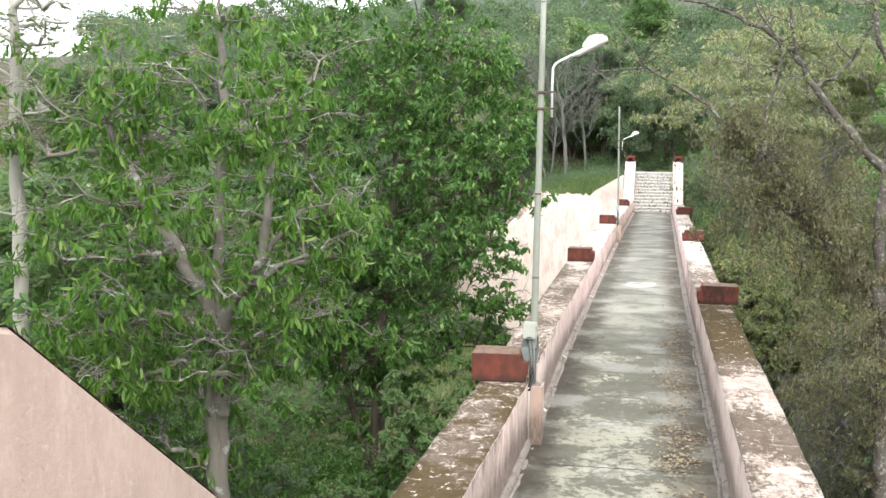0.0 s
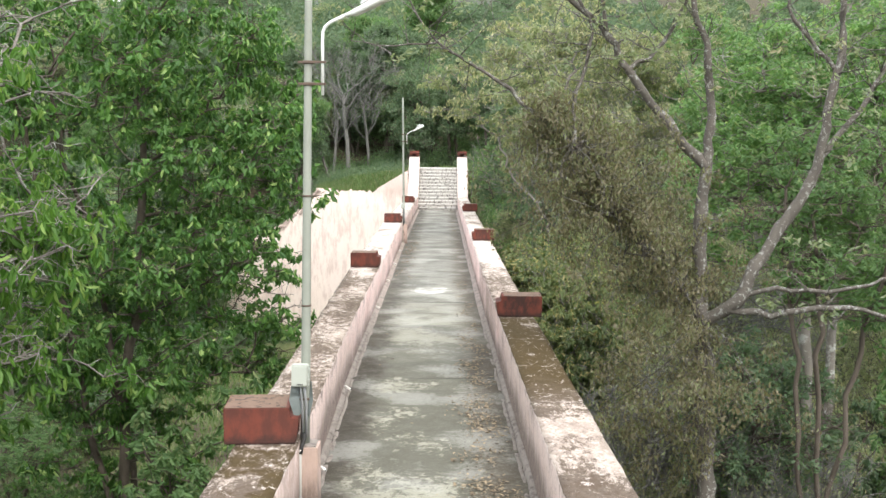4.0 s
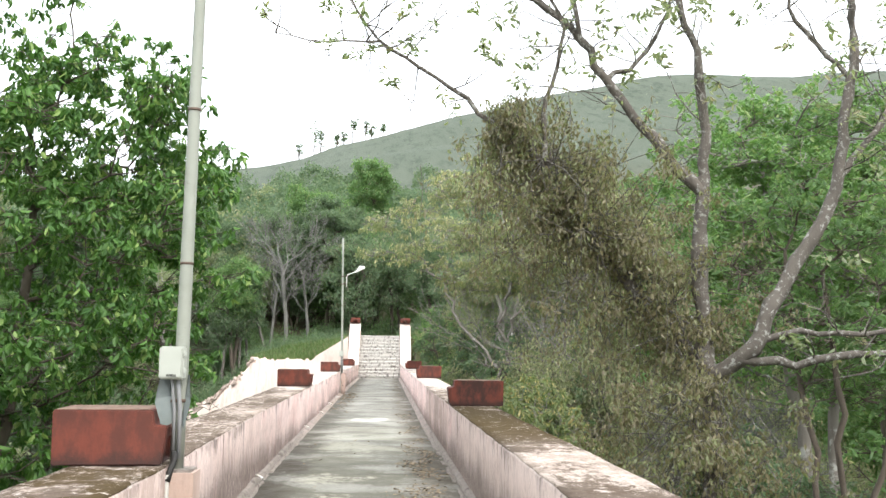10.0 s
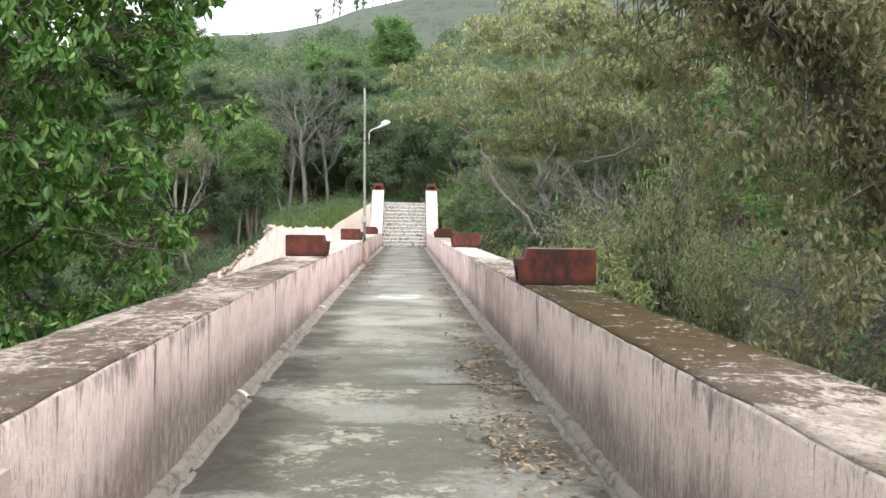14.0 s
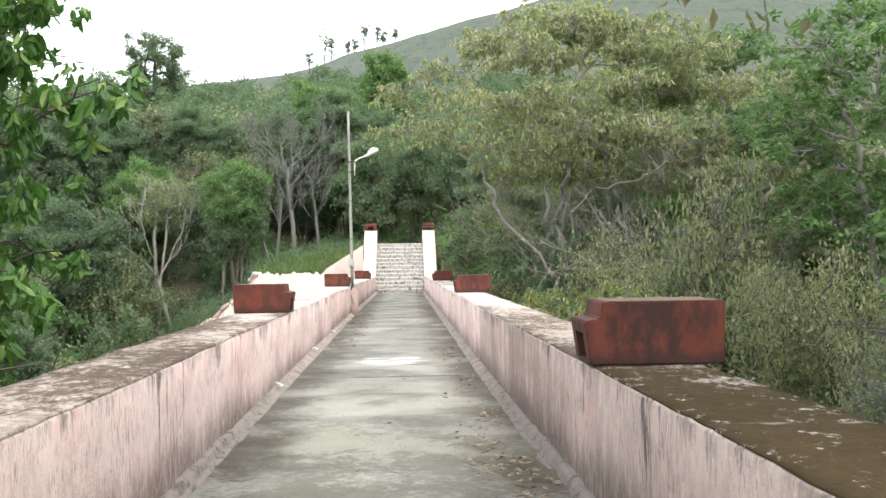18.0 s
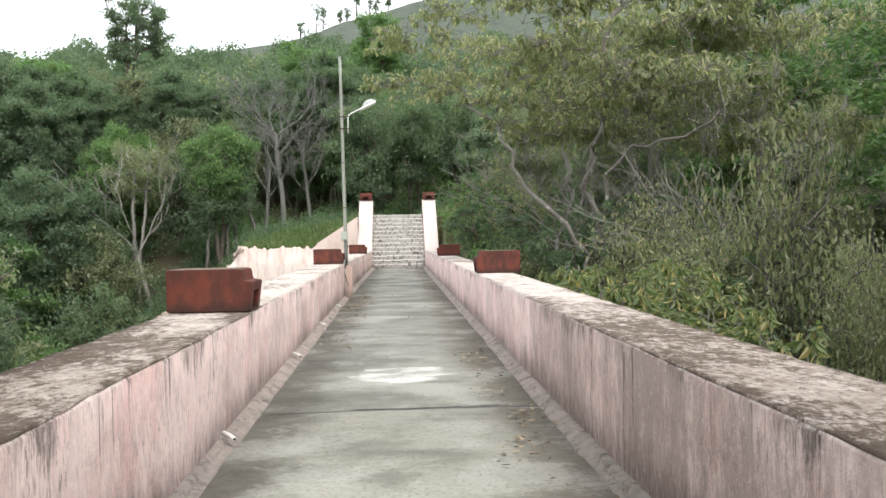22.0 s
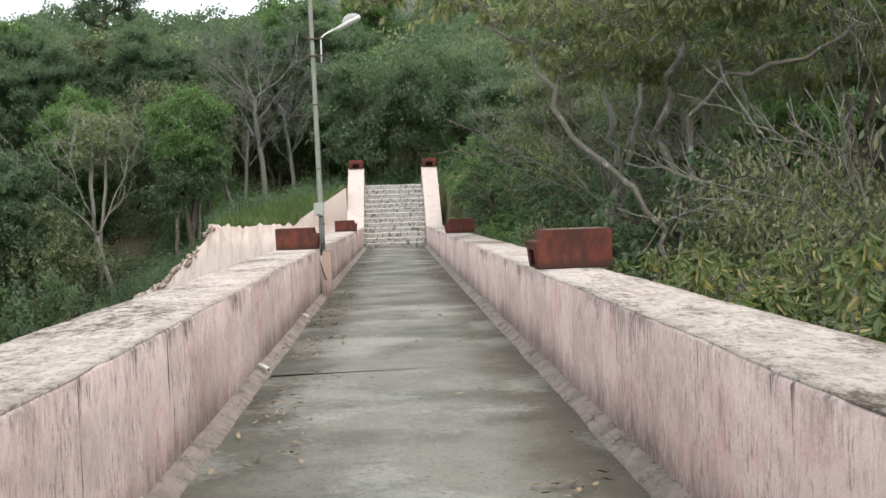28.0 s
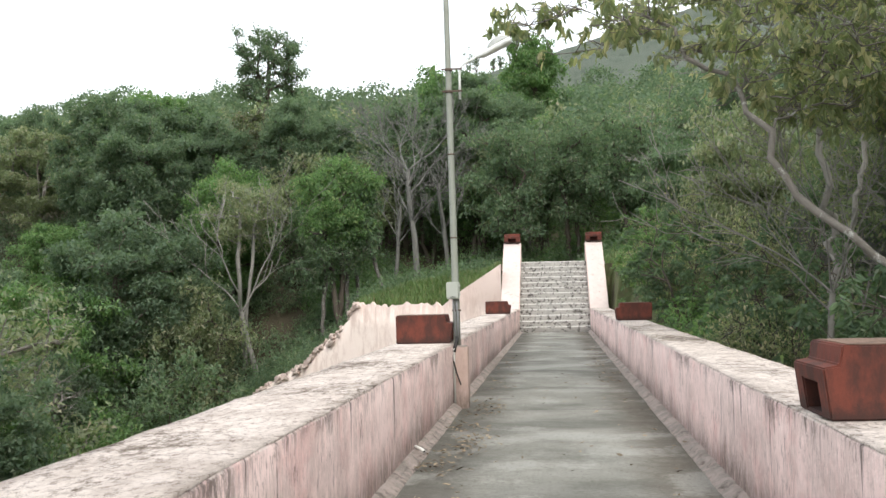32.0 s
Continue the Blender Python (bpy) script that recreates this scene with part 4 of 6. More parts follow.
def wing_wall():
    """The tall pale abutment wall left of the far stair, with a broken upper edge."""
    xs = np.arange(-17.6, -2.15, 0.09)
    v, w = [], []
    for x in xs:
        y = wall_line(x)
        t = wing_top(x)
        rag = 0.0 if x > -4.5 else 0.22 * wobble(x, 1, 0, 2.2) + 0.2 * wobble(x, 3, 0, 5.5)
        if x < -9:
            rag += 0.22 * wobble(round(x * 2.2), 5, 0, 3.7)
        v += [(x, y + 0.03 * wobble(x, z, 0, 1.1), z) for z in np.linspace(-12.5, t + rag - 0.02, 14)]
        v += [(x, y + 0.03, t + rag), (x, y + 0.5, t + rag - 0.02), (x, y + 1.3, t + rag - 0.25)]
    k = 17
    f = [(i * k + j, (i + 1) * k + j, (i + 1) * k + j + 1, i * k + j + 1) for i in range(len(xs) - 1) for j in range(k - 1)]
    wall = part("wing_wall", mesh_of("wing_wall", v, f, ABUTMENT, True))
    tagged(wall, "tall pale pink abutment wall with a broken top edge", "retaining wall", kind="structure")
    rng = random.Random(5)
    for _ in range(110):
        x = rng.uniform(-15.6, -8.8)
        s = rng.uniform(0.12, 0.3)
        me = block("stone", (s * 1.3, s, s * 0.8), RUBBLE, (0, 0, 0), 0, 0.10, 2)
        part("stone", me, wall, "", pose(x, wall_line(x) + rng.uniform(0.0, 0.3), wing_top(x) + rng.uniform(-0.22, 0.04), rng.uniform(-25, 25), rng.uniform(-25, 25), rng.uniform(0, 90)))


def abutment():
    """Limewash, its base colour lightened to look sunlit, with brown seepage from the broken top."""
    m = Mat("pale_abutment_plaster", 0.92)
    base = m.mix(m.noise(0.7, 6, 0.7), (0.83, 0.68, 0.60), (0.90, 0.79, 0.715))
    base = m.mix(m.step(m.noise(2.0, 7, 0.75, m.at(1, 1, 0.3)), 0.45, 0.62, 0, 0.6), base, (0.60, 0.45, 0.385))
    top = m.step(m.math("ADD", m.xyz(2), m.math("MULTIPLY", m.noise(1.6, 5, 0.7, m.at(1, 1, 0.2)), 2.2)), 1.5, 2.4)
    base = m.mix(m.math("MULTIPLY", top, 0.5), base, (0.40, 0.28, 0.235))
    m.bump(m.noise(5, 7, 0.75), 0.6, 0.03)
    return m.done(base)


ABUTMENT = abutment()
wing_wall()


def piers():
    for k, y in enumerate((13.0, 26.0, 39.0, 52.0, 65.0)):
        ob = part("bridge_pier", block("bridge_pier", (3.4, 1.2, 9.6), PLASTER, (-0.1, y, -5.45), 0.03))
        tagged(ob, "plain plastered pier under the walkway", "bridge pier", kind="structure")


piers()


# ---------------------------------------------------------------- plants
class Plant:
    """Grows limbs and twigs from a seed, and hangs leaves on the twigs."""

    def __init__(self, seed):
        self.r = random.Random(seed)
        self.n = np.random.RandomState(seed)
        self.thick, self.thin, self.sites = [], [], []

    def limb(self, p, d, length, r0, r1, bend=0.25, lift=0.05, step_=0.35):
        pts, rad = [Vector(p)], [r0]
        d = Vector(d).normalized()
        n = max(3, int(length / step_))
        for i in range(n):
            d = (d + Vector([self.r.gauss(0, bend) for _ in range(3)]) * 0.5 + Vector((0, 0, lift))).normalized()
            pts.append(pts[-1] + d * (length / n))
            rad.append(r0 + (r1 - r0) * (i + 1) / n)
        (self.thick if r0 > 0.05 else self.thin).append((np.array(pts), np.array(rad)))
        return pts, d

    def fork(self, p, d, length, r0, level, spread=0.8, kids=4, bend=0.25, lift=0.05, shrink=0.62, leafy=1):
        pts, end = self.limb(p, d, length, r0, r0 * 0.55, bend, lift)
        if level <= leafy:
            self.sites += [(q, end) for q in pts[len(pts) // 3:]]
        if level <= 0:
            return pts
        for k in range(kids):
            i = min(len(pts) - 1, int(len(pts) * self.r.uniform(0.35, 1.0)))
            if k == 0:
                i = len(pts) - 1
            side = Vector([self.r.gauss(0, 1) for _ in range(3)]).normalized()
            nd = (end + side * spread).normalized()
            self.fork(pts[i], nd, length * shrink * self.r.uniform(0.75, 1.2), r0 * 0.5, level - 1, spread, kids, bend * 1.15, lift, shrink, leafy)
        return pts

    def wood(self, name, material):
        v, f = tubes(self.thick, 8)
        w, g = tubes(self.thin, 3)
        n = len(v)
        return mesh_of(name, v + w, f + [tuple(n + i for i in q) for q in g], material, True)

    def leaves(self, name, material, count, size, scatter, droop=0.35, slim=0.45, sites=None, plain=False, ring=False):
        s = self.sites if sites is None else sites
        pos = np.array([tuple(a) for a, _ in s])
        pick = self.n.randint(0, len(pos), count)
        c = pos[pick] + self.n.normal(0, scatter, (count, 3))
        a = self.n.normal(0, 1, (count, 3))
        if ring:
            # leaves spread round the twig's end and hang from it
            turn = self.n.uniform(0, 2 * np.pi, count)
            a = np.stack([np.cos(turn), np.sin(turn), -droop * self.n.uniform(0.0, 1.5, count)], 1)
        else:
            a[:, 2] -= droop * 2
        a /= np.linalg.norm(a, axis=1)[:, None]
        b = np.cross(a, self.n.normal(0, 1, (count, 3)) + np.array([0, 0, 1.6]))
        b /= np.linalg.norm(b, axis=1)[:, None] + 1e-9
        up = np.cross(a, b)
        l = size * self.n.uniform(0.6, 1.35, (count, 1))
        w = l * slim * 0.5
        if plain:
            verts = np.stack([c - a * l * 0.1 - b * w, c - a * l * 0.1 + b * w, c + a * l - up * l * 0.1], 1).reshape(-1, 3)
            return quads_mesh(name, verts, np.arange(count * 3).reshape(-1, 3), material)
        if ring:
            f = lambda u, k, h: c + a * l * u + b * w * k + up * l * h
            verts = np.stack([c, f(0.3, 0.85, 0.06), f(0.68, 0.75, 0.02), f(1, 0, -0.14), f(0.68, -0.75, 0.02), f(0.3, -0.85, 0.06)], 1).reshape(-1, 3)
            i = np.arange(count)[:, None] * 6
            return quads_mesh(name, verts, np.concatenate([i + [0, 1, 2, 3], i + [0, 3, 4, 5]], 1).reshape(-1, 4), material)
        verts = np.stack([c, c + a * l * 0.45 + b * w + up * l * 0.06, c + a * l - up * l * 0.08, c + a * l * 0.45 - b * w + up * l * 0.06], 1).reshape(-1, 3)
        return quads_mesh(name, verts, np.arange(count * 4).reshape(-1, 4), material)


def spread_in(r, centre, radii, hollow=0.35):
    """A random place inside an uneven ellipsoid, mostly towards its skin."""
    while True:
        p = Vector([r.uniform(-1, 1) for _ in range(3)])
        if hollow < p.length < 1:
            p *= 0.86 + 0.42 * noise.noise(p.normalized() * 1.9 + Vector(centre) * 3.1 + Vector(radii))
            return Vector(centre) + Vector((p.x * radii[0], p.y * radii[1], p.z * radii[2]))


def grow(p, boles, goals, r0, fork, bend=0.16, tip=0.009, detour=0.32, limb=1.0):
    """Joins every goal to the nearest bough grown so far; boughs thicken with the twigs they carry. Gives each goal's bough."""
    r = p.r
    size = sum(len(b) for b in boles) + 60 * len(goals) + 10
    P, par, far, ok = np.zeros((size, 3)), np.full(size, -1), np.zeros(size), np.zeros(size, bool)
    n, chains = 0, []
    for b in boles:
        ids = []
        for i, q in enumerate(b):
            P[n], par[n], ok[n] = q, (n - 1 if i else -1), i >= fork * len(b)
            ids.append(n)
            n += 1
        chains.append((ids, True))
    stem = P[:n][ok[:n]]
    order = sorted(goals, key=lambda g: np.linalg.norm(stem - np.array(g), axis=1).min() + r.uniform(0, 0.4))
    tips, out = [], []
    for g in order:
        q = np.array(g)
        cost = np.linalg.norm(P[:n] - q, axis=1) + 0.9 * np.maximum(P[:n, 2] - q[2] + 0.15, 0) + detour * far[:n]
        cost[~ok[:n]] = 1e6
        i = int(cost.argmin())
        a = Vector(P[i])
        reach = (g - a).length
        k = min(55, max(2, int(reach / 0.28)))
        mid = a.lerp(g, 0.5) + Vector((0, 0, reach * 0.10)) + Vector([r.gauss(0, bend) for _ in range(3)]) * reach
        ids, last, line = [i], i, [a]
        for j in range(1, k + 1):
            u = j / k
            pt = a * (1 - u) ** 2 + mid * (2 * u * (1 - u)) + g * u * u + Vector([r.gauss(0, 0.045) for _ in range(3)])
            P[n], par[n], ok[n], far[n] = pt, last, True, far[last] + reach / k
            ids.append(n)
            line.append(pt)
            last = n
            n += 1
        chains.append((ids, False))
        tips.append(last)
        out.append(line)
    load = np.zeros(n)
    for i in tips:
        load[i] += 1
    for i in range(n - 1, -1, -1):
        if par[i] >= 0:
            load[par[i]] += load[i]
    full = max(1.0, max(load[c[0][0]] for c in chains[:len(boles)]))
    for ids, is_stem in chains:
        rad = np.maximum(tip, r0 * (1.0 if is_stem else limb) * (np.maximum(load[ids], 0.05) / full) ** 0.44)
        if is_stem:
            rad[:2] *= (1.35, 1.12)
        else:
            rad[0] = rad[1]
        (p.thick if rad[0] > 0.04 else p.thin).append((P[ids], rad))
    return out


def tree(label, seed, base, centre, radii, wood, leaf, clumps, per, size, clump_r=0.8, stems=1, r0=0.15, fork=0.35, droop=0.5, slim=0.4, twigs=7, bare=0, flat=0.7,
         group="", name="tree", category="tree", limit=None, hollow=0.35, bend=0.16, lean=0.5, plain=False, limb=1.0, ring=False, layer=0.0, sink=0.0, stout=1.0, knee=(0, 0, 0), boles_at=()):
    """A trunk that forks into limbs, each limb ending in a clump of twigs and leaves inside the crown's envelope.
    base is in the world; centre and radii (of the crown) are measured from it."""
    p = Plant(seed)
    r = p.r
    c = Vector(centre)
    boles = []
    for s in range(stems):
        off = Vector((r.uniform(-1, 1) * radii[0], r.uniform(-1, 1) * radii[1], 0)) * (0.5 if stems > 1 else 0.12)
        top = c + off + Vector((0, 0, radii[2] * r.uniform(0.0, 0.35)))
        foot = Vector((r.uniform(-0.25, 0.25), r.uniform(-0.25, 0.25), -0.5)) if stems > 1 else Vector((0, 0, -0.5))
        mid = foot.lerp(top, 0.5) + Vector((r.uniform(-1, 1), r.uniform(-1, 1), 0)) * lean - off * 0.2 + Vector(knee)
        n = 18
        pts, drift = [], Vector((0, 0, 0))
        for i in range(n + 1):
            u = i / n
            drift = drift * 0.8 + Vector((r.gauss(0, 0.05), r.gauss(0, 0.05), 0)) * (0.4 + lean)
            pts.append(foot * (1 - u) ** 2 + mid * (2 * u * (1 - u)) + top * u * u + drift * min(1, u * 4))
        boles.append(pts)
    if boles_at:
        boles = [[q - Vector(base) for q in through_points(b, r, 0.35, 0.03)] for b in boles_at]
    leafy, dead = [], []
    for k in range(clumps + bare):
        goal = spread_in(r, c, radii, hollow)
        if layer:
            goal.z += 0.75 * (round(goal.z / layer) * layer - goal.z)
        if limit and not limit(goal.x + base[0], goal.y + base[1], goal.z + base[2]):
            continue
        (leafy if k < clumps else dead).append(goal)
    ends = leafy + dead
    for line in grow(p, boles, ends, r0, fork, bend, 0.011 * stout, limb=limb):
        g = min(range(len(ends)), key=lambda i: (ends[i] - line[-1]).length)
        is_dead = g >= len(leafy)
        n = len(line) - 1
        for t_ in range(twigs):
            d = Vector([r.gauss(0, 1) for _ in range(3)])
            d.z = abs(d.z) * 0.5 + 0.1 - sink
            q = line[r.randint(max(0, n // 2), n)]
            ln = clump_r * r.uniform(0.6, 1.25)
            dd = Vector((d.x, d.y, d.z * flat)).normalized()
            tw = [q + dd * (ln * u) + Vector([r.gauss(0, 0.05) for _ in range(3)]) * (1 if u else 0) - Vector((0, 0, 0.15 * droop * ln * u * u)) for u in (0, 0.35, 0.7, 1.0)]
            p.thin.append((np.array(tw), np.array([0.011, 0.008, 0.006, 0.003]) * stout))
            if is_dead:
                d2 = (dd + Vector([r.gauss(0, 0.7) for _ in range(3)])).normalized()
                p.thin.append((np.array([tw[2], tw[2] + d2 * ln * 0.35, tw[2] + d2 * ln * 0.7 + Vector((0, 0, 0.05))]), np.array([0.007, 0.005, 0.003]) * stout))
            else:
                p.sites += [(w_, dd) for w_ in (tw[3:] if ring else tw[1:])]
    t = thing(name, label, category, group, m=pose(*base))
    part("trunk", p.wood("trunk", wood), t)
    if leafy and per:
        part("crown", p.leaves("crown", leaf, len(leafy) * per, size, clump_r * (0.1 if ring else 0.26), droop, slim, plain=plain, ring=ring), t)
    return t


def shrub(label, seed, base, radii, wood, leaf, count, size, slim=0.42, droop=0.4, group="", name="shrub", stems=16, category="shrub", ring=False, twigs=4):
    p = Plant(seed)
    r = p.r
    boles = []
    for k in range(5):
        a = r.uniform(0, 6.28)
        d = Vector((math.cos(a) * radii[0] * 0.4, math.sin(a) * radii[1] * 0.4, radii[2] * r.uniform(0.35, 0.6)))
        boles.append([Vector((math.cos(a) * 0.12, math.sin(a) * 0.12, -0.2)).lerp(d, u) + Vector([r.gauss(0, 0.035) for _ in range(3)]) for u in (0, 0.25, 0.5, 0.75, 1)])
    ends = [spread_in(r, (0, 0, radii[2] * 0.55), (radii[0], radii[1], radii[2] * 0.6), 0.4) for _ in range(stems)]
    for line in grow(p, boles, ends, 0.028, 0.1, 0.2, 0.005):
        for t_ in range(twigs):
            q = line[r.randint(len(line) // 2, len(line) - 1)]
            d = Vector([r.gauss(0, 1) for _ in range(3)]).normalized() * radii[0] * r.uniform(0.15, 0.35)
            p.thin.append((np.array([q, q + d * 0.5 + Vector((0, 0, 0.03)), q + d]), np.array([0.006, 0.004, 0.0025])))
            p.sites += [(q + d, d)] if ring else [(q + d * 0.5, d), (q + d, d)]
    t = thing(name, label, category, group, m=pose(*base))
    part("stem", p.wood("stem", wood), t)
    part("foliage", p.leaves("foliage", leaf, count, size, 0.03 if ring else min(radii) * 0.1, droop, slim, ring=ring), t)
    return t


def blades(name, label, spots, height, material, seed, wide=0.012):
    """Grass: one tapering bent blade at each spot."""
    n = np.random.RandomState(seed)
    s = np.array(spots, float)
    k = len(s)
    a = n.uniform(0, 2 * np.pi, k)
    h = height * n.uniform(0.5, 1.3, (k, 1))
    side = np.stack([np.cos(a), np.sin(a), np.zeros(k)], 1) * wide * n.uniform(0.7, 1.5, (k, 1))
    bend = np.stack([np.cos(a + 1.5 + n.normal(0, 0.5, k)), np.sin(a + 1.5), np.zeros(k)], 1) * h * n.uniform(0.1, 0.5, (k, 1))
    up = np.array([0, 0, 1.0]) * h
    v = np.stack([s - side, s + side, s + side * 0.7 + up * 0.6 + bend * 0.4, s + up + bend], 1)
    v2 = v.copy()
    v2[:, 3] = s - side * 0.7 + up * 0.6 + bend * 0.4
    v5 = np.stack([v[:, 0], v[:, 1], v[:, 2], v2[:, 3], v[:, 3]], 1).reshape(-1, 3)
    i = np.arange(k)[:, None] * 5
    ob = part(name, mesh_of(name, v5, [tuple(q) for q in np.concatenate([i + [0, 1, 2, 3]], 1)] + [tuple(q) for q in (i + [3, 2, 4])], material))
    return tagged(ob, label, "grass", kind="stuff")


def gnd(x, y, up=0.0):
    return (x, y, lie(x, y) + up)


def through_points(points, r, step_=0.22, shake=0.02):
    """A bough that runs smoothly through a few places."""
    q = [Vector(p) for p in points]
    q = [q[0] * 2 - q[1]] + q + [q[-1] * 2 - q[-2]]
    out = []
    for i in range(1, len(q) - 2):
        a, b, c, d = q[i - 1:i + 3]
        n = max(2, int((c - b).length / step_))
        for k in range(n):
            t = k / n
            p = 0.5 * (2 * b + (c - a) * t + (2 * a - 5 * b + 4 * c - d) * t * t + (3 * b - a - 3 * c + d) * t ** 3)
            out.append(p + Vector([r.gauss(0, shake) for _ in range(3)]) * (0 if not out else 1))
    return out + [q[-2]]


def pad_tree(label, seed, base, boles, pads, wood, leaf, per, size, r0=0.15, twig=0.45, twigs=3, limb=0.8, bare=0.0, slim=0.4, droop=1.0, fork=0.45):
    """A tree whose crown is made of flat leafy pads (x, y, z, radius, shoots) in storeys, with whorls of hanging leaves; boles and pads in the world."""
    p = Plant(seed)
    r = p.r
    o = Vector(base)
    stems = [[q - o for q in through_points(b, r, 0.34, 0.075)] for b in boles]
    goals = []
    for x, y, z, R, n in pads:
        for _ in range(n):
            a, d = r.uniform(0, 6.283), R * math.sqrt(r.random())
            goals.append(Vector((x + math.cos(a) * d, y + math.sin(a) * d, z + 0.24 * R * (1 - (d / R) ** 2) + r.gauss(0, 0.06))) - o)
    for line in grow(p, stems, goals, r0, fork, 0.2, 0.011, 0.32, limb):
        dead = r.random() < bare
        for _ in range(twigs):
            q = line[r.randint(max(0, len(line) - 3), len(line) - 1)]
            d = Vector((r.gauss(0, 1), r.gauss(0, 1), r.uniform(0.0, 0.7))).normalized() * twig * r.uniform(0.5, 1.2)
            p.thin.append((np.array([q, q + d * 0.5 + Vector((0, 0, 0.03)), q + d]), np.array([0.011, 0.008, 0.005])))
            if not dead:
                p.sites.append((q + d, d))
    t = thing("tree", label, "tree", m=pose(*base))
    part("trunk", p.wood("trunk", wood), t)
    part("crown", p.leaves("crown", leaf, len(p.sites) * per, size, 0.05, droop, slim, ring=True), t)
    return t


def storeys(seed, centre, spread, top, fall, many, low=None, keep=None):
    """Pads of an umbrella crown: an upper vault that falls away from the centre, and looser pads under it."""
    r = random.Random(seed)
    out = []
    while len(out) < many:
        a, d = r.uniform(0, 6.283), math.sqrt(r.random())
        x, y = centre[0] + math.cos(a) * d * spread[0], centre[1] + math.sin(a) * d * spread[1]
        z = top - fall * d * d + r.gauss(0, 0.25)
        if low and r.random() < 0.42:
            z = low + r.gauss(0, 0.45)
        R = r.uniform(0.8, 1.7)
        if keep and not keep(x, y, z):
            continue
        out.append((x, y, z, R, int(9 * R * R) + 3))
    return out


def fan_tree(label, seed, base, trunk, wood, level=4, kids=3, spread=0.42, lift=0.06, limbs=6, length=3.2, thick=1.0, lean=(0, 0), wide=1.0, low=0.3):
    """A dead tree: a bare bole and limbs that fork upwards into a fan of fine twigs."""
    p = Plant(seed)
    r = p.r
    pts, d = p.limb((0, 0, -0.6), (lean[0], lean[1], 1), trunk[0] + 0.6, trunk[1] * 1.25, trunk[1] * 0.8, 0.07, 0.03)
    for k in range(limbs):
        a = 6.283 * (k + r.uniform(-0.3, 0.3)) / limbs
        q = pts[min(len(pts) - 1, int(len(pts) * (1.0 - low * r.random() ** 1.4)))]
        p.fork(q, (math.cos(a) * wide, math.sin(a) * wide, r.uniform(0.7, 1.3)), length * r.uniform(0.8, 1.15), trunk[1] * 0.36, level, spread, kids, 0.2, lift, 0.68, -1)
    p.thin = [(q, np.maximum(w, 0.017 * thick)) for q, w in p.thin]
    t = thing("tree", label, "tree", m=pose(*base))
    thin, p.thin = p.thin, []
    part("trunk", p.wood("trunk", wood), t)
    p.thick, p.thin = [], thin
    tagged(part("twig_spray", p.wood("twig_spray", wood), t), "fine bare twigs", kind="stuff")
    return t


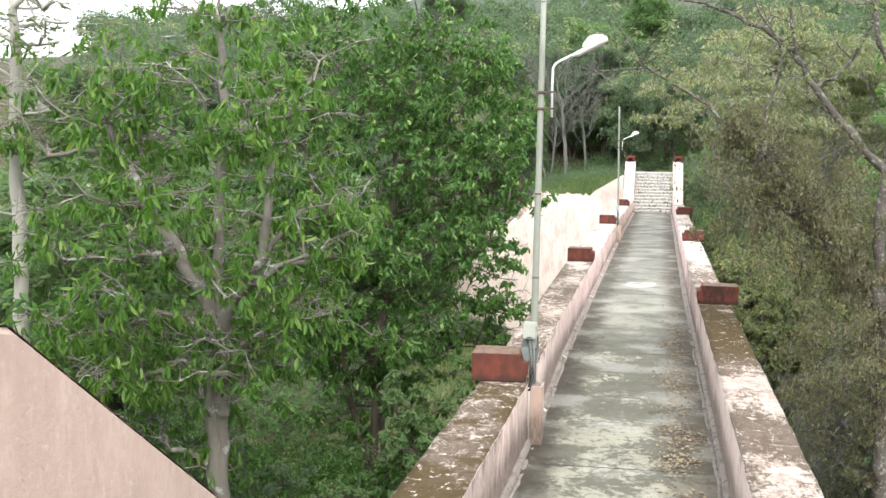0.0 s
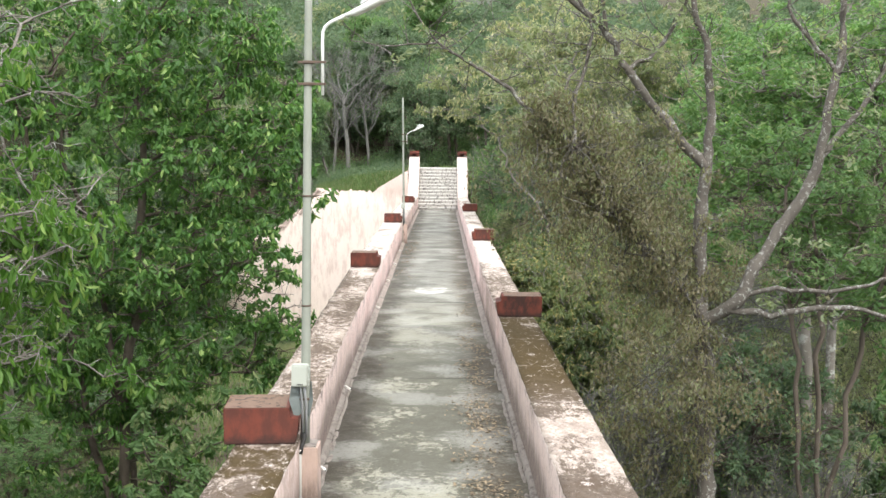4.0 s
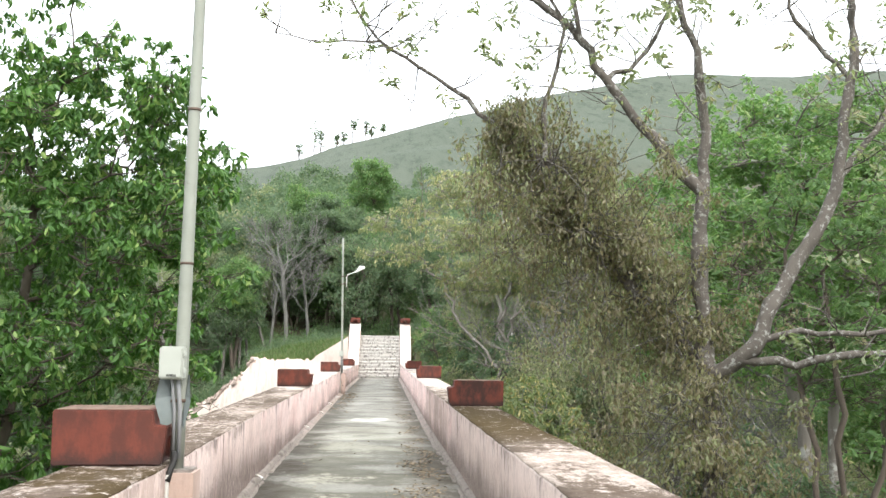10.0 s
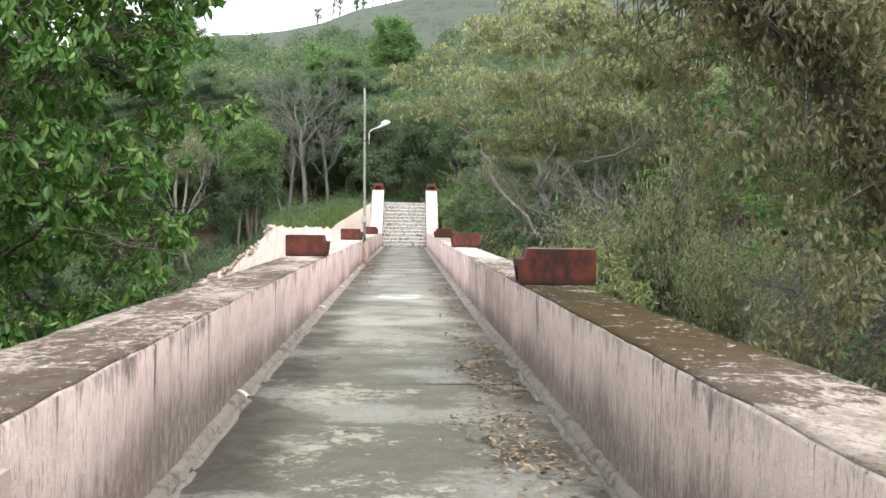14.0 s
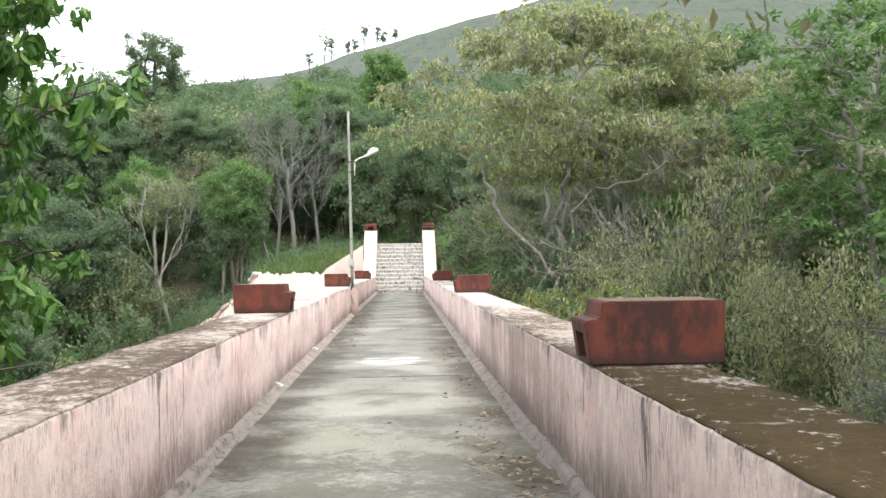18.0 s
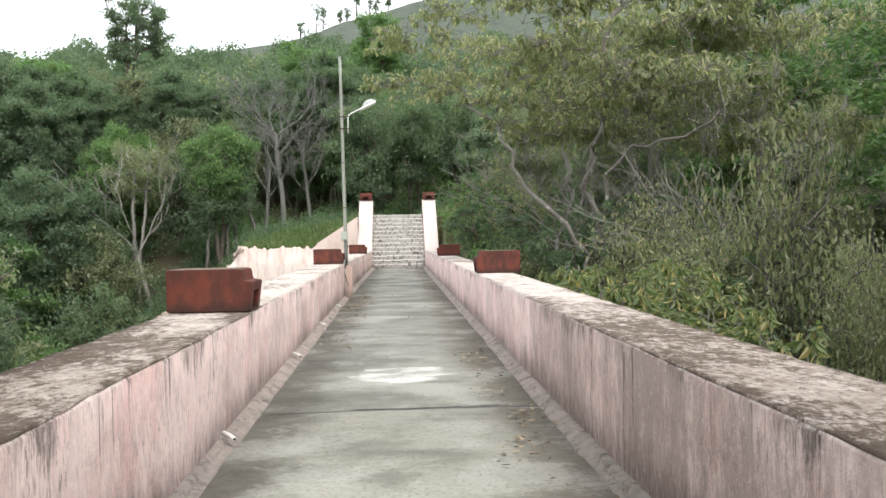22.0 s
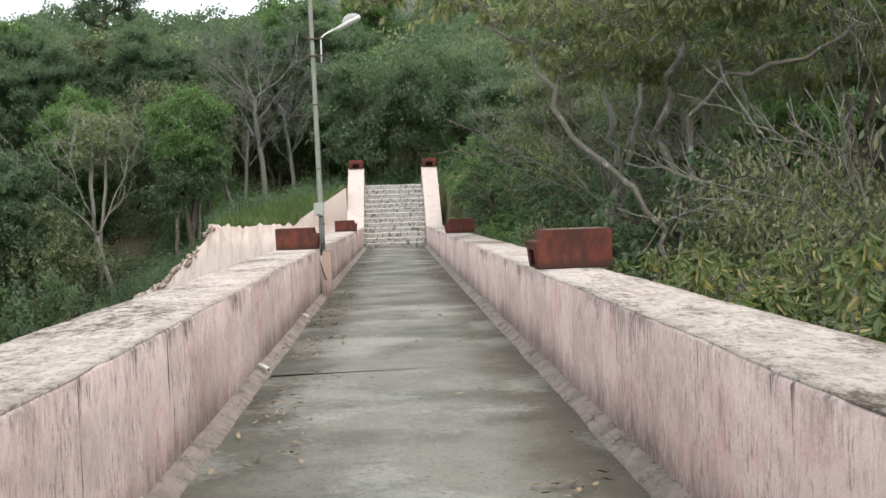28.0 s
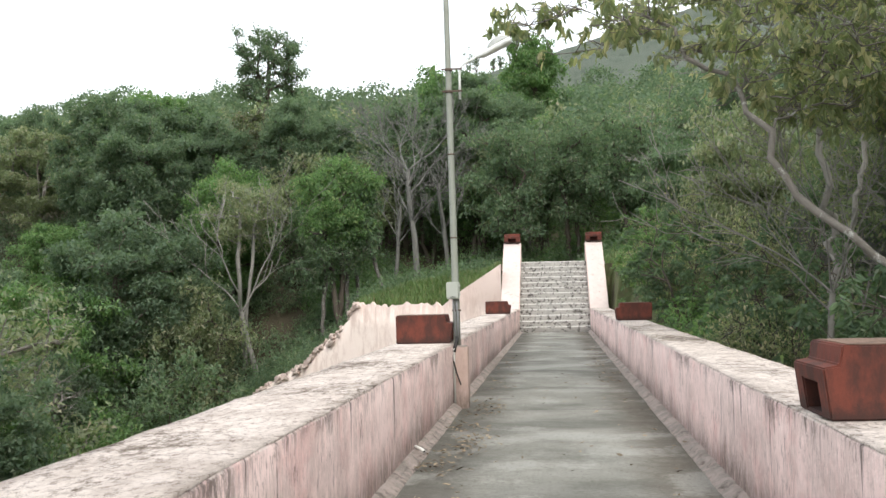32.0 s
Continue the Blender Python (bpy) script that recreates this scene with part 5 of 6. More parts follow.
def old_tree():
    """The lichened tree that leans over the walkway, its lower bough and trunk clothed in brown epiphytes."""
    p = Plant(21)
    r = p.r
    o = Vector(gnd(4.4, 19.7))
    boughs = [
        (((4.46, 19.6, o.z - 0.4), (4.4, 19.7, -2.4), (4.34, 19.8, -0.5), (4.3, 20.0, 1.0), (4.27, 20.2, 1.9)), 0.18, 0.13, 0),
        (((4.29, 20.1, 1.5), (4.27, 20.3, 3.0), (4.38, 20.5, 4.1)), 0.115, 0.095, 0),
        (((4.36, 20.5, 3.9), (4.44, 20.5, 4.9), (4.25, 20.4, 5.8), (4.05, 20.4, 6.6), (3.8, 20.3, 8.2)), 0.08, 0.025, 3),
        (((4.36, 20.45, 3.9), (3.72, 20.5, 4.6), (3.1, 20.5, 5.4), (2.75, 20.5, 5.95), (2.3, 20.6, 6.4), (1.3, 20.8, 6.9), (0.4, 21.0, 7.2)), 0.085, 0.02, 3),
        (((3.1, 20.5, 5.4), (3.6, 20.8, 5.75), (4.0, 20.9, 6.4), (4.2, 20.9, 7.4)), 0.04, 0.014, 3),
        (((2.75, 20.5, 5.95), (2.6, 20.4, 6.8), (2.9, 20.3, 7.8)), 0.035, 0.014, 3),
        (((4.3, 20.0, 1.5), (4.7, 19.7, 1.85), (5.16, 19.8, 2.6), (5.85, 19.95, 3.72), (6.15, 20.0, 5.1), (6.3, 20.1, 6.2), (6.15, 20.2, 7.8)), 0.11, 0.04, 1),
        (((5.95, 19.95, 4.0), (6.7, 20.3, 4.8), (7.3, 20.5, 6.0), (7.5, 20.6, 7.4)), 0.05, 0.015, 3),
        (((6.2, 20.05, 5.4), (5.6, 20.2, 6.2), (5.3, 20.3, 7.4)), 0.04, 0.014, 3),
        (((4.85, 19.7, 1.95), (5.3, 19.6, 2.08), (6.0, 19.5, 2.05), (6.6, 19.4, 2.18), (7.4, 19.3, 2.4)), 0.042, 0.018, 2),
        (((4.55, 19.75, 1.72), (5.16, 19.5, 1.68), (5.85, 19.4, 1.77), (6.52, 19.4, 1.78), (7.4, 19.2, 1.5)), 0.06, 0.025, 2),
        (((4.27, 20.15, 1.6), (3.9, 20.4, 2.05), (3.43, 20.45, 2.63), (2.95, 20.4, 3.15), (2.55, 20.3, 3.7), (2.2, 20.2, 4.25)), 0.085, 0.05, 0),
        (((2.2, 20.2, 4.2), (1.75, 20.3, 4.58), (1.23, 20.5, 5.08), (0.4, 20.4, 5.58), (-0.1, 20.3, 5.98), (-0.5, 20.2, 6.6)), 0.042, 0.012, 3),
        (((0.1, 20.4, 5.8), (-0.6, 20.2, 5.74), (-1.25, 20.1, 5.78)), 0.018, 0.008, 3),
        (((2.22, 20.2, 4.2), (2.25, 20.2, 5.0), (2.47, 20.2, 5.95), (2.2, 20.2, 6.5), (1.8, 20.2, 7.3)), 0.035, 0.014, 3),
    ]
    lines = []
    for pts, a, b, shoots in boughs:
        line = [q - o for q in through_points(pts, r, 0.2, 0.022)]
        lines.append(line)
        w = np.linspace(a, b, len(line)) * np.array([1 + 0.10 * r.uniform(-1, 1) for _ in line])
        (p.thick if a > 0.03 else p.thin).append((np.array(line), w))
        for q in line[len(line) // 4:]:
            for _ in range(shoots):
                if r.random() < 0.62:
                    continue
                d = Vector((r.gauss(0, 1), r.gauss(0, 1), r.gauss(0.35, 0.7)))
                tw, e = p.limb(q, d, r.uniform(0.35, 1.3), 0.013, 0.004, 0.4, 0.0, 0.16)
                for _ in range(3):
                    sub, e2 = p.limb(tw[r.randint(1, len(tw) - 1)], e + Vector([r.gauss(0, 0.8) for _ in range(3)]), r.uniform(0.2, 0.6), 0.007, 0.003, 0.35, 0.0, 0.14)
                    if r.random() < 0.5:
                        p.sites.append((sub[-1], e2))
    tufts = []

    def tuft(root, goal, n=5):
        mid = root.lerp(goal, 0.5) + Vector([r.gauss(0, 0.06) for _ in range(3)])
        p.thin.append((np.array([root, mid, goal]), np.array([0.010, 0.007, 0.004])))
        for _ in range(n):
            d = Vector((r.gauss(0, 1), r.gauss(0, 1), r.gauss(-0.4, 0.8))).normalized() * r.uniform(0.1, 0.32)
            p.thin.append((np.array([goal, goal + d * 0.6, goal + d]), np.array([0.005, 0.004, 0.003])))
            tufts.extend([(goal + d * 0.6, d), (goal + d, d)])

    bough = lines[11] + lines[12][:6]
    for _ in range(430):
        # hangs along the bough, looser towards its ends
        u = r.random() ** 0.8
        root = bough[int(u * 0.94 * (len(bough) - 1))]
        wide = 0.22 + 0.62 * math.sin(math.pi * min(1, u * 1.06)) ** 0.8
        goal = root + Vector((r.gauss(0.12, 0.75) * wide, r.gauss(0, 0.7) * wide, r.gauss(0.04, 0.68) * wide))
        if wobble(goal.x, goal.y, goal.z, 1.7) > -0.1:
            tuft(root, goal, 4)
    for _ in range(50):
        q = bough[int(r.uniform(0.12, 0.7) * (len(bough) - 1))]
        tuft(q, q + Vector((r.gauss(0, 0.2), r.gauss(0, 0.2), r.gauss(0, 0.18))))
    for _ in range(95):
        q = bough[int(r.uniform(0.2, 0.9) * (len(bough) - 1))] + Vector((r.gauss(-0.1, 0.45), r.gauss(0, 0.35), r.uniform(-0.4, 0.1)))
        drop = r.uniform(0.5, 1.5)
        line = [q + Vector((r.gauss(0, 0.04) * i, r.gauss(0, 0.04) * i, -drop * i / 4)) for i in range(5)]
        p.thin.append((np.array(line), np.linspace(0.006, 0.003, 5)))
        tufts.extend([(w, Vector((0, 0, -1))) for w in line[1:]])
    for _ in range(210):
        d = Vector([r.gauss(0, 0.62) for _ in range(3)])
        goal = Vector((3.9 + d.x * 1.0, 19.7 + d.y * 0.95, 0.5 + d.z * 1.25)) - o
        if wobble(goal.x, goal.y, goal.z, 1.8) < -0.08:
            continue
        tuft(lines[0][int(len(lines[0]) * r.uniform(0.6, 0.95))], goal)
    t = thing("tree", "old lichened grey tree with bare crooked limbs and brown epiphytes", "tree", m=pose(*o))
    part("trunk", p.wood("trunk", BARK_LICHEN), t)
    part("crown", p.leaves("crown", LEAF_OLIVE, 2600, 0.11, 0.05, 0.9, 0.4, ring=True), t)
    part("epiphyte_growth", p.leaves("epiphyte_growth", LEAF_BROWN, 36000, 0.075, 0.07, 0.9, 0.42, sites=tufts), t, "brown clinging epiphyte leaves")


# ---- trees on the left, close to the walkway
foot_ = Vector(gnd(-7.2, 17.6))
tree("broad leafy tree with pale forking limbs and drooping fresh green leaves", 11, tuple(foot_), (-0.5, 0.4, 7.0), (4.3, 3.4, 5.2), BARK_GREY, LEAF_FRESH, 300, 58, 0.2, 0.6, 3, 0.15, 0.3,
     2.8, 0.36, 6, 110, limit=lambda x, y, z: x < -4.7 and wobble(x, y, z, 0.6) > -0.2, hollow=0.35, ring=True, limb=0.8,
     boles_at=[((-7.2, 17.6, foot_.z - 0.5), (-7.3, 17.6, -1.0), (-7.24, 17.5, 1.1), (-7.1, 17.4, 3.5), (-7.0, 17.4, 4.9), (-7.15, 17.4, 6.6)),
               ((-7.2, 17.55, foot_.z - 0.5), (-7.2, 17.5, -0.8), (-7.0, 17.3, 1.4), (-6.3, 17.2, 2.3), (-6.1, 17.2, 3.5), (-6.2, 17.3, 5.2)),
               ((-7.25, 17.5, foot_.z - 0.5), (-7.3, 17.5, -0.6), (-7.3, 17.4, 1.3), (-7.7, 17.2, 2.2), (-8.3, 17.1, 3.2), (-9.0, 17.0, 4.6)),
               ((-7.1, 17.4, -0.5), (-6.9, 17.2, 1.3), (-6.2, 16.9, 2.05), (-5.6, 16.7, 2.3), (-5.0, 16.6, 2.5))])
tree("dense green tree overhanging the parapet", 12, gnd(-6.5, 25.8), (0.2, 0.4, 7.7), (4.9, 3.4, 7.8), BARK_DARK, LEAF_DEEP, 600, 105, 0.16, 0.56, 3, 0.12, 0.25, 2.0, 0.5, 6, 30,
     limit=lambda x, y, z: x < (-2.3 if z < 2.6 else -2.6) and wobble(x, y, z, 0.7) > (-0.28 if z < 5.5 else -0.2), hollow=0.05, ring=True)
tree("green tree in the valley with hanging leaves", 13, gnd(-12.8, 24), (0, 0, 6), (4.2, 4.0, 4.6), BARK_DARK, LEAF_GREEN, 130, 90, 0.24, 0.8, 2, 0.16, 0.3, 0.9, 0.52, ring=True)
tree("green tree on the valley side", 14, gnd(-11.5, 13.0), (0, 0, 4.4), (3.4, 3.2, 3.6), BARK_GREY, LEAF_GREEN, 110, 90, 0.22, 0.8, 2, 0.15, 0.3, 0.9, 0.52, ring=True)
tree("pale thin-stemmed tree at the valley's edge", 15, gnd(-11.2, 17.4), (0, 0, 9.8), (1.8, 1.8, 3.4), BARK_PALE, LEAF_OLIVE, 20, 60, 0.16, 0.8, 1, 0.13, 0.6, 0.6, 0.4, 6, 16, ring=True)

# ---- trees on the right, close to the walkway
old_tree()
tree("slender tree with dark leaning stems and thin green crown", 39, gnd(7.2, 22.6), (0.2, 0, 7.0), (2.2, 2.0, 2.2), BARK_DARK, LEAF_GREEN, 70, 90, 0.12, 0.55, 3, 0.05, 0.5, 1.0, 0.45, 6, 20, ring=True, lean=0.7)
tree("dull olive bush-like tree in the shade", 29, gnd(6.6, 24.4), (0, 0, 3.0), (1.9, 1.8, 2.2), BARK_DARK, LEAF_DARK, 80, 120, 0.12, 0.55, 3, 0.06, 0.3, 0.8, 0.45, 6, 25, ring=True)
tree("dry olive tree with grey twigs", 37, gnd(5.6, 27.0), (0, 0, 2.5), (1.6, 1.8, 1.8), BARK_ASH, LEAF_OLIVE, 60, 60, 0.08, 0.5, 4, 0.05, 0.25, 0.6, 0.45, 11, 130)
tree("dry olive tree with grey twigs", 38, gnd(8.2, 31.0), (0, 0, 4.0), (2.4, 2.4, 2.6), BARK_ASH, LEAF_OLIVE, 90, 80, 0.09, 0.55, 4, 0.07, 0.25, 0.6, 0.45, 11, 160)
tree("fresh green tree behind the lichened one", 23, gnd(9.3, 27.5), (-0.4, 0, 9.4), (4.0, 3.0, 3.8), BARK_GREY, LEAF_BRIGHT, 260, 190, 0.125, 0.7, 2, 0.14, 0.35, 0.9, 0.5, ring=True)
pad_tree("wide umbrella tree with yellowing hanging leaves on pale crooked limbs", 24, gnd(5.2, 49.0),
         [((5.25, 49.0, -2.0), (5.25, 49.1, 0.6), (5.15, 49.3, 2.9), (5.4, 48.9, 4.6), (5.5, 48.6, 6.6), (6.0, 48.6, 8.4)),
          ((5.2, 48.9, -1.8), (4.9, 48.8, 1.0), (4.0, 49.0, 2.2), (3.4, 49.6, 3.0), (2.7, 50.2, 4.5), (1.5, 51.0, 6.0)),
          ((5.3, 49.0, -1.8), (5.4, 48.8, 1.4), (5.5, 48.5, 3.3), (6.4, 48.2, 3.9), (7.3, 48.0, 4.0), (8.3, 47.8, 4.7))],
         storeys(24, (6.0, 50.2), (6.8, 3.8), 9.3, 2.8, 58, 5.0, lambda x, y, z: x > (1.8 if z < 5.6 else -1.0) and (x > 3.2 or y > 50)), BARK_GREY, LEAF_YELLOW, 9, 0.19, 0.075, twigs=4, bare=0.3, limb=0.6, droop=2.4)
pad_tree("umbrella tree with drooping yellow-green leaves on grey stems", 124, gnd(11.3, 52.5),
         [((11.3, 52.5, -2.5), (11.2, 52.3, 1.0), (10.9, 52.0, 3.5), (11.4, 51.8, 6.4)), ((11.4, 52.6, -2.5), (12.0, 52.6, 1.6), (12.8, 52.4, 3.4), (13.6, 52.2, 5.4))],
         storeys(25, (11.8, 51.8), (4.6, 3.6), 8.4, 2.6, 36, 4.6), BARK_SILVER, LEAF_YELLOW, 9, 0.2, 0.10, bare=0.2, limb=0.6, droop=2.4)
pad_tree("green umbrella tree with dark forked stems and layered crown", 125, gnd(13.6, 59.0),
         [((13.6, 59.0, -2.5), (13.5, 58.9, 3.0), (13.0, 58.8, 6.0), (13.4, 58.6, 8.6)), ((13.7, 59.0, -2.5), (14.0, 59.0, 4.2), (15.2, 58.9, 7.4))],
         storeys(26, (13.8, 58.8), (4.4, 3.6), 10.6, 2.2, 34, 6.8), BARK_DARK, LEAF_BRIGHT, 12, 0.19, 0.11, limb=0.6)
pad_tree("tall yellowing tree with open crown above the slope", 126, gnd(6.0, 58.0),
         [((6.0, 58.0, -1.5), (6.1, 58.0, 3.4), (5.8, 57.9, 6.4), (6.3, 57.8, 9.6)), ((6.1, 58.1, -1.5), (6.9, 58.2, 4.4), (8.0, 58.2, 7.6))],
         storeys(27, (6.6, 57.8), (4.8, 3.8), 11.6, 2.6, 40, 7.6), BARK_SILVER, LEAF_YELLOW, 8, 0.2, 0.08, bare=0.3, limb=0.7, droop=2.4)
for k, (x, y, h) in enumerate(((7.6, 46.6, 2.6), (9.6, 50.4, 3.4), (12.4, 47.6, 3.0), (8.2, 54.6, 3.4), (4.6, 53.6, 2.6))):
    fan_tree("dead grey sapling with tangled bare twigs under the umbrella trees", 160 + k, gnd(x, y), (h, 0.07), BARK_SILVER, 3, 3, 0.6, 0.02, 7, 1.9, 0.55, (0.12 * (-1) ** k, 0), 1.2, 0.6)
tree("green tree with thin grey stems", 26, gnd(12.5, 43), (0, 0, 7.6), (4.0, 4.0, 4.2), BARK_SILVER, LEAF_GREEN, 170, 84, 0.21, 0.8, 3, 0.11, 0.3, 0.9, 0.46, 6, 40, ring=True)
tree("green tree on the far slope", 27, gnd(10.0, 63), (0, 0, 6.5), (4.0, 4.0, 4.2), BARK_SILVER, LEAF_OLIVE, 130, 100, 0.2, 0.8, 3, 0.12, 0.3, 0.6, 0.42, 7, 40)
for k, (x, y, z, leaf_) in enumerate(((6.6, 70.0, 5.6, LEAF_OLIVE), (9.6, 66.5, 4.6, LEAF_DARK), (5.4, 79.0, 6.4, LEAF_DARK), (10.6, 75.5, 6.4, LEAF_OLIVE), (8.0, 83.5, 7.4, LEAF_GREEN))):
    tree("leafy slope tree on pale thin stems", 150 + k, gnd(x, y), (0, 0, z - lie(x, y)), (2.4, 2.2, 2.8), BARK_SILVER, leaf_, 80, 110, 0.19, 0.65, 3, 0.09, 0.3, 1.0, 0.45, 6, 24, group="slope trees", lean=0.9, layer=1.2)
tree("fresh green tree above the undergrowth", 28, gnd(14.5, 35), (0, 0, 8.0), (4.0, 4.0, 4.6), BARK_DARK, LEAF_BRIGHT, 150, 90, 0.22, 0.8, 2, 0.14, 0.3, 0.9, 0.5, ring=True)

# ---- trees round the far stair
def crown_at(x, y, z):
    return (0, 0, z - lie(x, y))


fan_tree("leaning silvery tree with bare crooked boughs", 41, gnd(-15.7, 87.2), (4.0, 0.15), BARK_SILVER, 3, 3, 0.62, 0.05, 4, 3.6, 0.8, (-0.30, 0), 0.6)
tree("small olive tree growing through the silvery one", 141, gnd(-17.0, 89.0), crown_at(-17, 89, 6.4), (2.5, 2.2, 2.3), BARK_SILVER, LEAF_OLIVE, 60, 110, 0.2, 0.6, 2, 0.12, 0.3, 0.5, 0.45, 6, 20)
tree("olive-brown crowned tree behind the silvery one", 46, gnd(-21.0, 105.0), crown_at(-21, 105, 12.2), (2.5, 2.5, 2.9), BARK_GREY, LEAF_BUSH, 90, 150, 0.24, 0.62, 2, 0.2, 0.4, 0.5, 0.5, hollow=0.6)
tree("dark green domed tree rising above the wood", 142, gnd(-7.4, 108.0), crown_at(-7.4, 108, 14.4), (4.0, 3.6, 3.9), BARK_DARK, LEAF_GREEN, 170, 170, 0.26, 0.7, 1, 0.3, 0.4, 0.5, 0.5, hollow=0.7)
tree("bright green feathery tree above the wood", 143, gnd(-1.3, 120.0), crown_at(-1.3, 120, 19.8), (2.8, 2.8, 4.4), BARK_DARK, LEAF_BRIGHT, 120, 170, 0.27, 0.7, 1, 0.26, 0.4, 0.5, 0.5, hollow=0.6)
tree("fresh green broad-crowned tree in the wood", 144, gnd(-28.6, 105.0), crown_at(-28.6, 105, 13.6), (4.1, 3.6, 3.5), BARK_DARK, LEAF_BRIGHT, 170, 170, 0.26, 0.7, 2, 0.24, 0.4, 0.5, 0.5, hollow=0.7)
for k, (x, y, dx) in enumerate(((-11.3, 88.2, 0.3), (-10.6, 89.4, -0.6), (-8.8, 88.6, -2.0), (-12.4, 87.4, 0.2))):
    tree("slim tree leaning out over the bank", 47 + k, gnd(x, y), (dx, 0.2, 5.6), (1.5, 1.5, 2.2), BARK_LICHEN, LEAF_DARK, 46, 90, 0.2, 0.65, 1, 0.11, 0.6, 0.5, 0.45, 6, 6, lean=0.3)
tree("rounded dark green tree on the bank", 42, gnd(-11.7, 88.4), crown_at(-11.7, 88.4, 6.2), (2.4, 2.3, 3.8), BARK_DARK, LEAF_GREEN, 150, 150, 0.2, 0.6, 2, 0.16, 0.3, 0.5, 0.45, hollow=0.6)
fan_tree("tall bare grey tree with a fan of fine dead twigs", 43, gnd(-8.2, 93.8), (7.8, 0.17), BARK_ASH, 4, 3, 0.42, 0.05, 12, 2.3, 0.6, wide=0.95, low=0.45)
fan_tree("tall bare grey tree with a fan of fine dead twigs", 44, gnd(-6.3, 94.6), (6.6, 0.13), BARK_ASH, 4, 3, 0.42, 0.05, 7, 1.9, 0.6, wide=0.95, low=0.45)
fan_tree("slim bare grey tree among the taller dead ones", 145, gnd(-9.6, 94.4), (6.2, 0.12), BARK_ASH, 3, 3, 0.42, 0.05, 7, 1.8, 0.6, wide=0.9, low=0.45)
for k, (x, y) in enumerate(((-2.6, 90.5), (1.2, 93.0), (4.4, 89.5), (-0.6, 97), (7.4, 87))):
    tree("dark overhanging tree where the path enters the wood", 70 + k, gnd(x, y), (0, -0.4, 5.6), (2.6, 2.6, 3.9), BARK_DARK, LEAF_DARK, 80, 110, 0.24, 0.85, 2, 0.14, 0.3, 0.6, 0.45)
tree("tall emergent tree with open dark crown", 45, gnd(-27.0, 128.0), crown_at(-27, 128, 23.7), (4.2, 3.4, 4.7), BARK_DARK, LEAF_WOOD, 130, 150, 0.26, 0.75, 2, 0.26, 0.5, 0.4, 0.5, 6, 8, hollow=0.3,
     stout=1.8, limit=lambda x, y, z: wobble(x, y, z, 0.40) > -0.17)
for k, (x, y) in enumerate(((-17.5, 80), (-20.5, 75.5), (-18.6, 85), (-23.5, 82), (-20, 69), (-24, 72), (-13.6, 95.5), (-19, 93), (-16.5, 99), (-8, 100.5), (-4.6, 99), (-11.4, 101))):
    tree("leafy tree on the wooded valley side", 80 + k, gnd(x, y), (0, 0, 4.6), (3.0, 3.0, 3.6), BARK_DARK, (LEAF_DARK, LEAF_GREEN, LEAF_OLIVE)[k % 3], 70, 130, 0.22, 0.85, 2, 0.13, 0.2, 0.5, 0.45, 5, group="valley trees", plain=True)

# ---- forest on the slopes
F = "forest trees"
KINDS = [
    tree("rounded green forest tree with leafy crown", 31, (0, 0, 0), (0, 0, 6.4), (3.6, 3.6, 4.4), BARK_DARK, LEAF_GREEN, 130, 300, 0.18, 0.66, 1, 0.2, 0.3, 0.5, 0.55, 5, group=F, plain=True, hollow=0.7),
    tree("forest tree with dense crown, its green greyed as by haze", 32, (0, 0, 0), (0, 0, 7.0), (3.3, 3.3, 5.0), BARK_DARK, LEAF_WOOD, 130, 300, 0.18, 0.66, 1, 0.2, 0.3, 0.5, 0.55, 5, group=F, plain=True, hollow=0.7),
    tree("olive-green forest tree on grey stems", 33, (0, 0, 0), (0, 0, 6.2), (3.6, 3.6, 3.8), BARK_GREY, LEAF_OLIVE, 120, 270, 0.17, 0.66, 3, 0.14, 0.3, 0.5, 0.55, 5, 6, group=F, plain=True, hollow=0.65, layer=1.5),
    tree("bright green forest tree with feathery crown", 34, (0, 0, 0), (0, 0, 6.0), (3.4, 3.4, 4.2), BARK_GREY, LEAF_BRIGHT, 120, 280, 0.17, 0.66, 2, 0.16, 0.3, 0.5, 0.5, 5, group=F, plain=True, hollow=0.65),
    tree("sparse grey forest tree with bare twigs", 35, (0, 0, 0), (0, 0, 7.0), (2.8, 2.8, 3.8), BARK_GREY, LEAF_OLIVE, 30, 90, 0.22, 0.9, 2, 0.14, 0.35, 0.4, 0.5, 7, 34, group=F, plain=True),
]
rng = random.Random(77)
spots = []
for j in range(15):
    for i in range(32):
        x, y = -84 + i * 5.2 + rng.uniform(-2.0, 2.0), 30 + j * 5.4 + rng.uniform(-2.2, 2.2)
        if -19 < x < 17 and y < 70 or -19 < x < 8.5 and y < 88 or -19 < x < -4 and y < 98 or 8.5 <= x < 14 and y < 76:
            continue
        if abs(x) > 12 + 0.62 * (y - 8) or (x > 30 and y < 60) or (x > 45) or (x < -30 and y < 52):
            continue
        if -3.6 < x < 3.2 and y < 96:
            continue
        spots.append((x, y))
rng.shuffle(spots)
first_of = set()
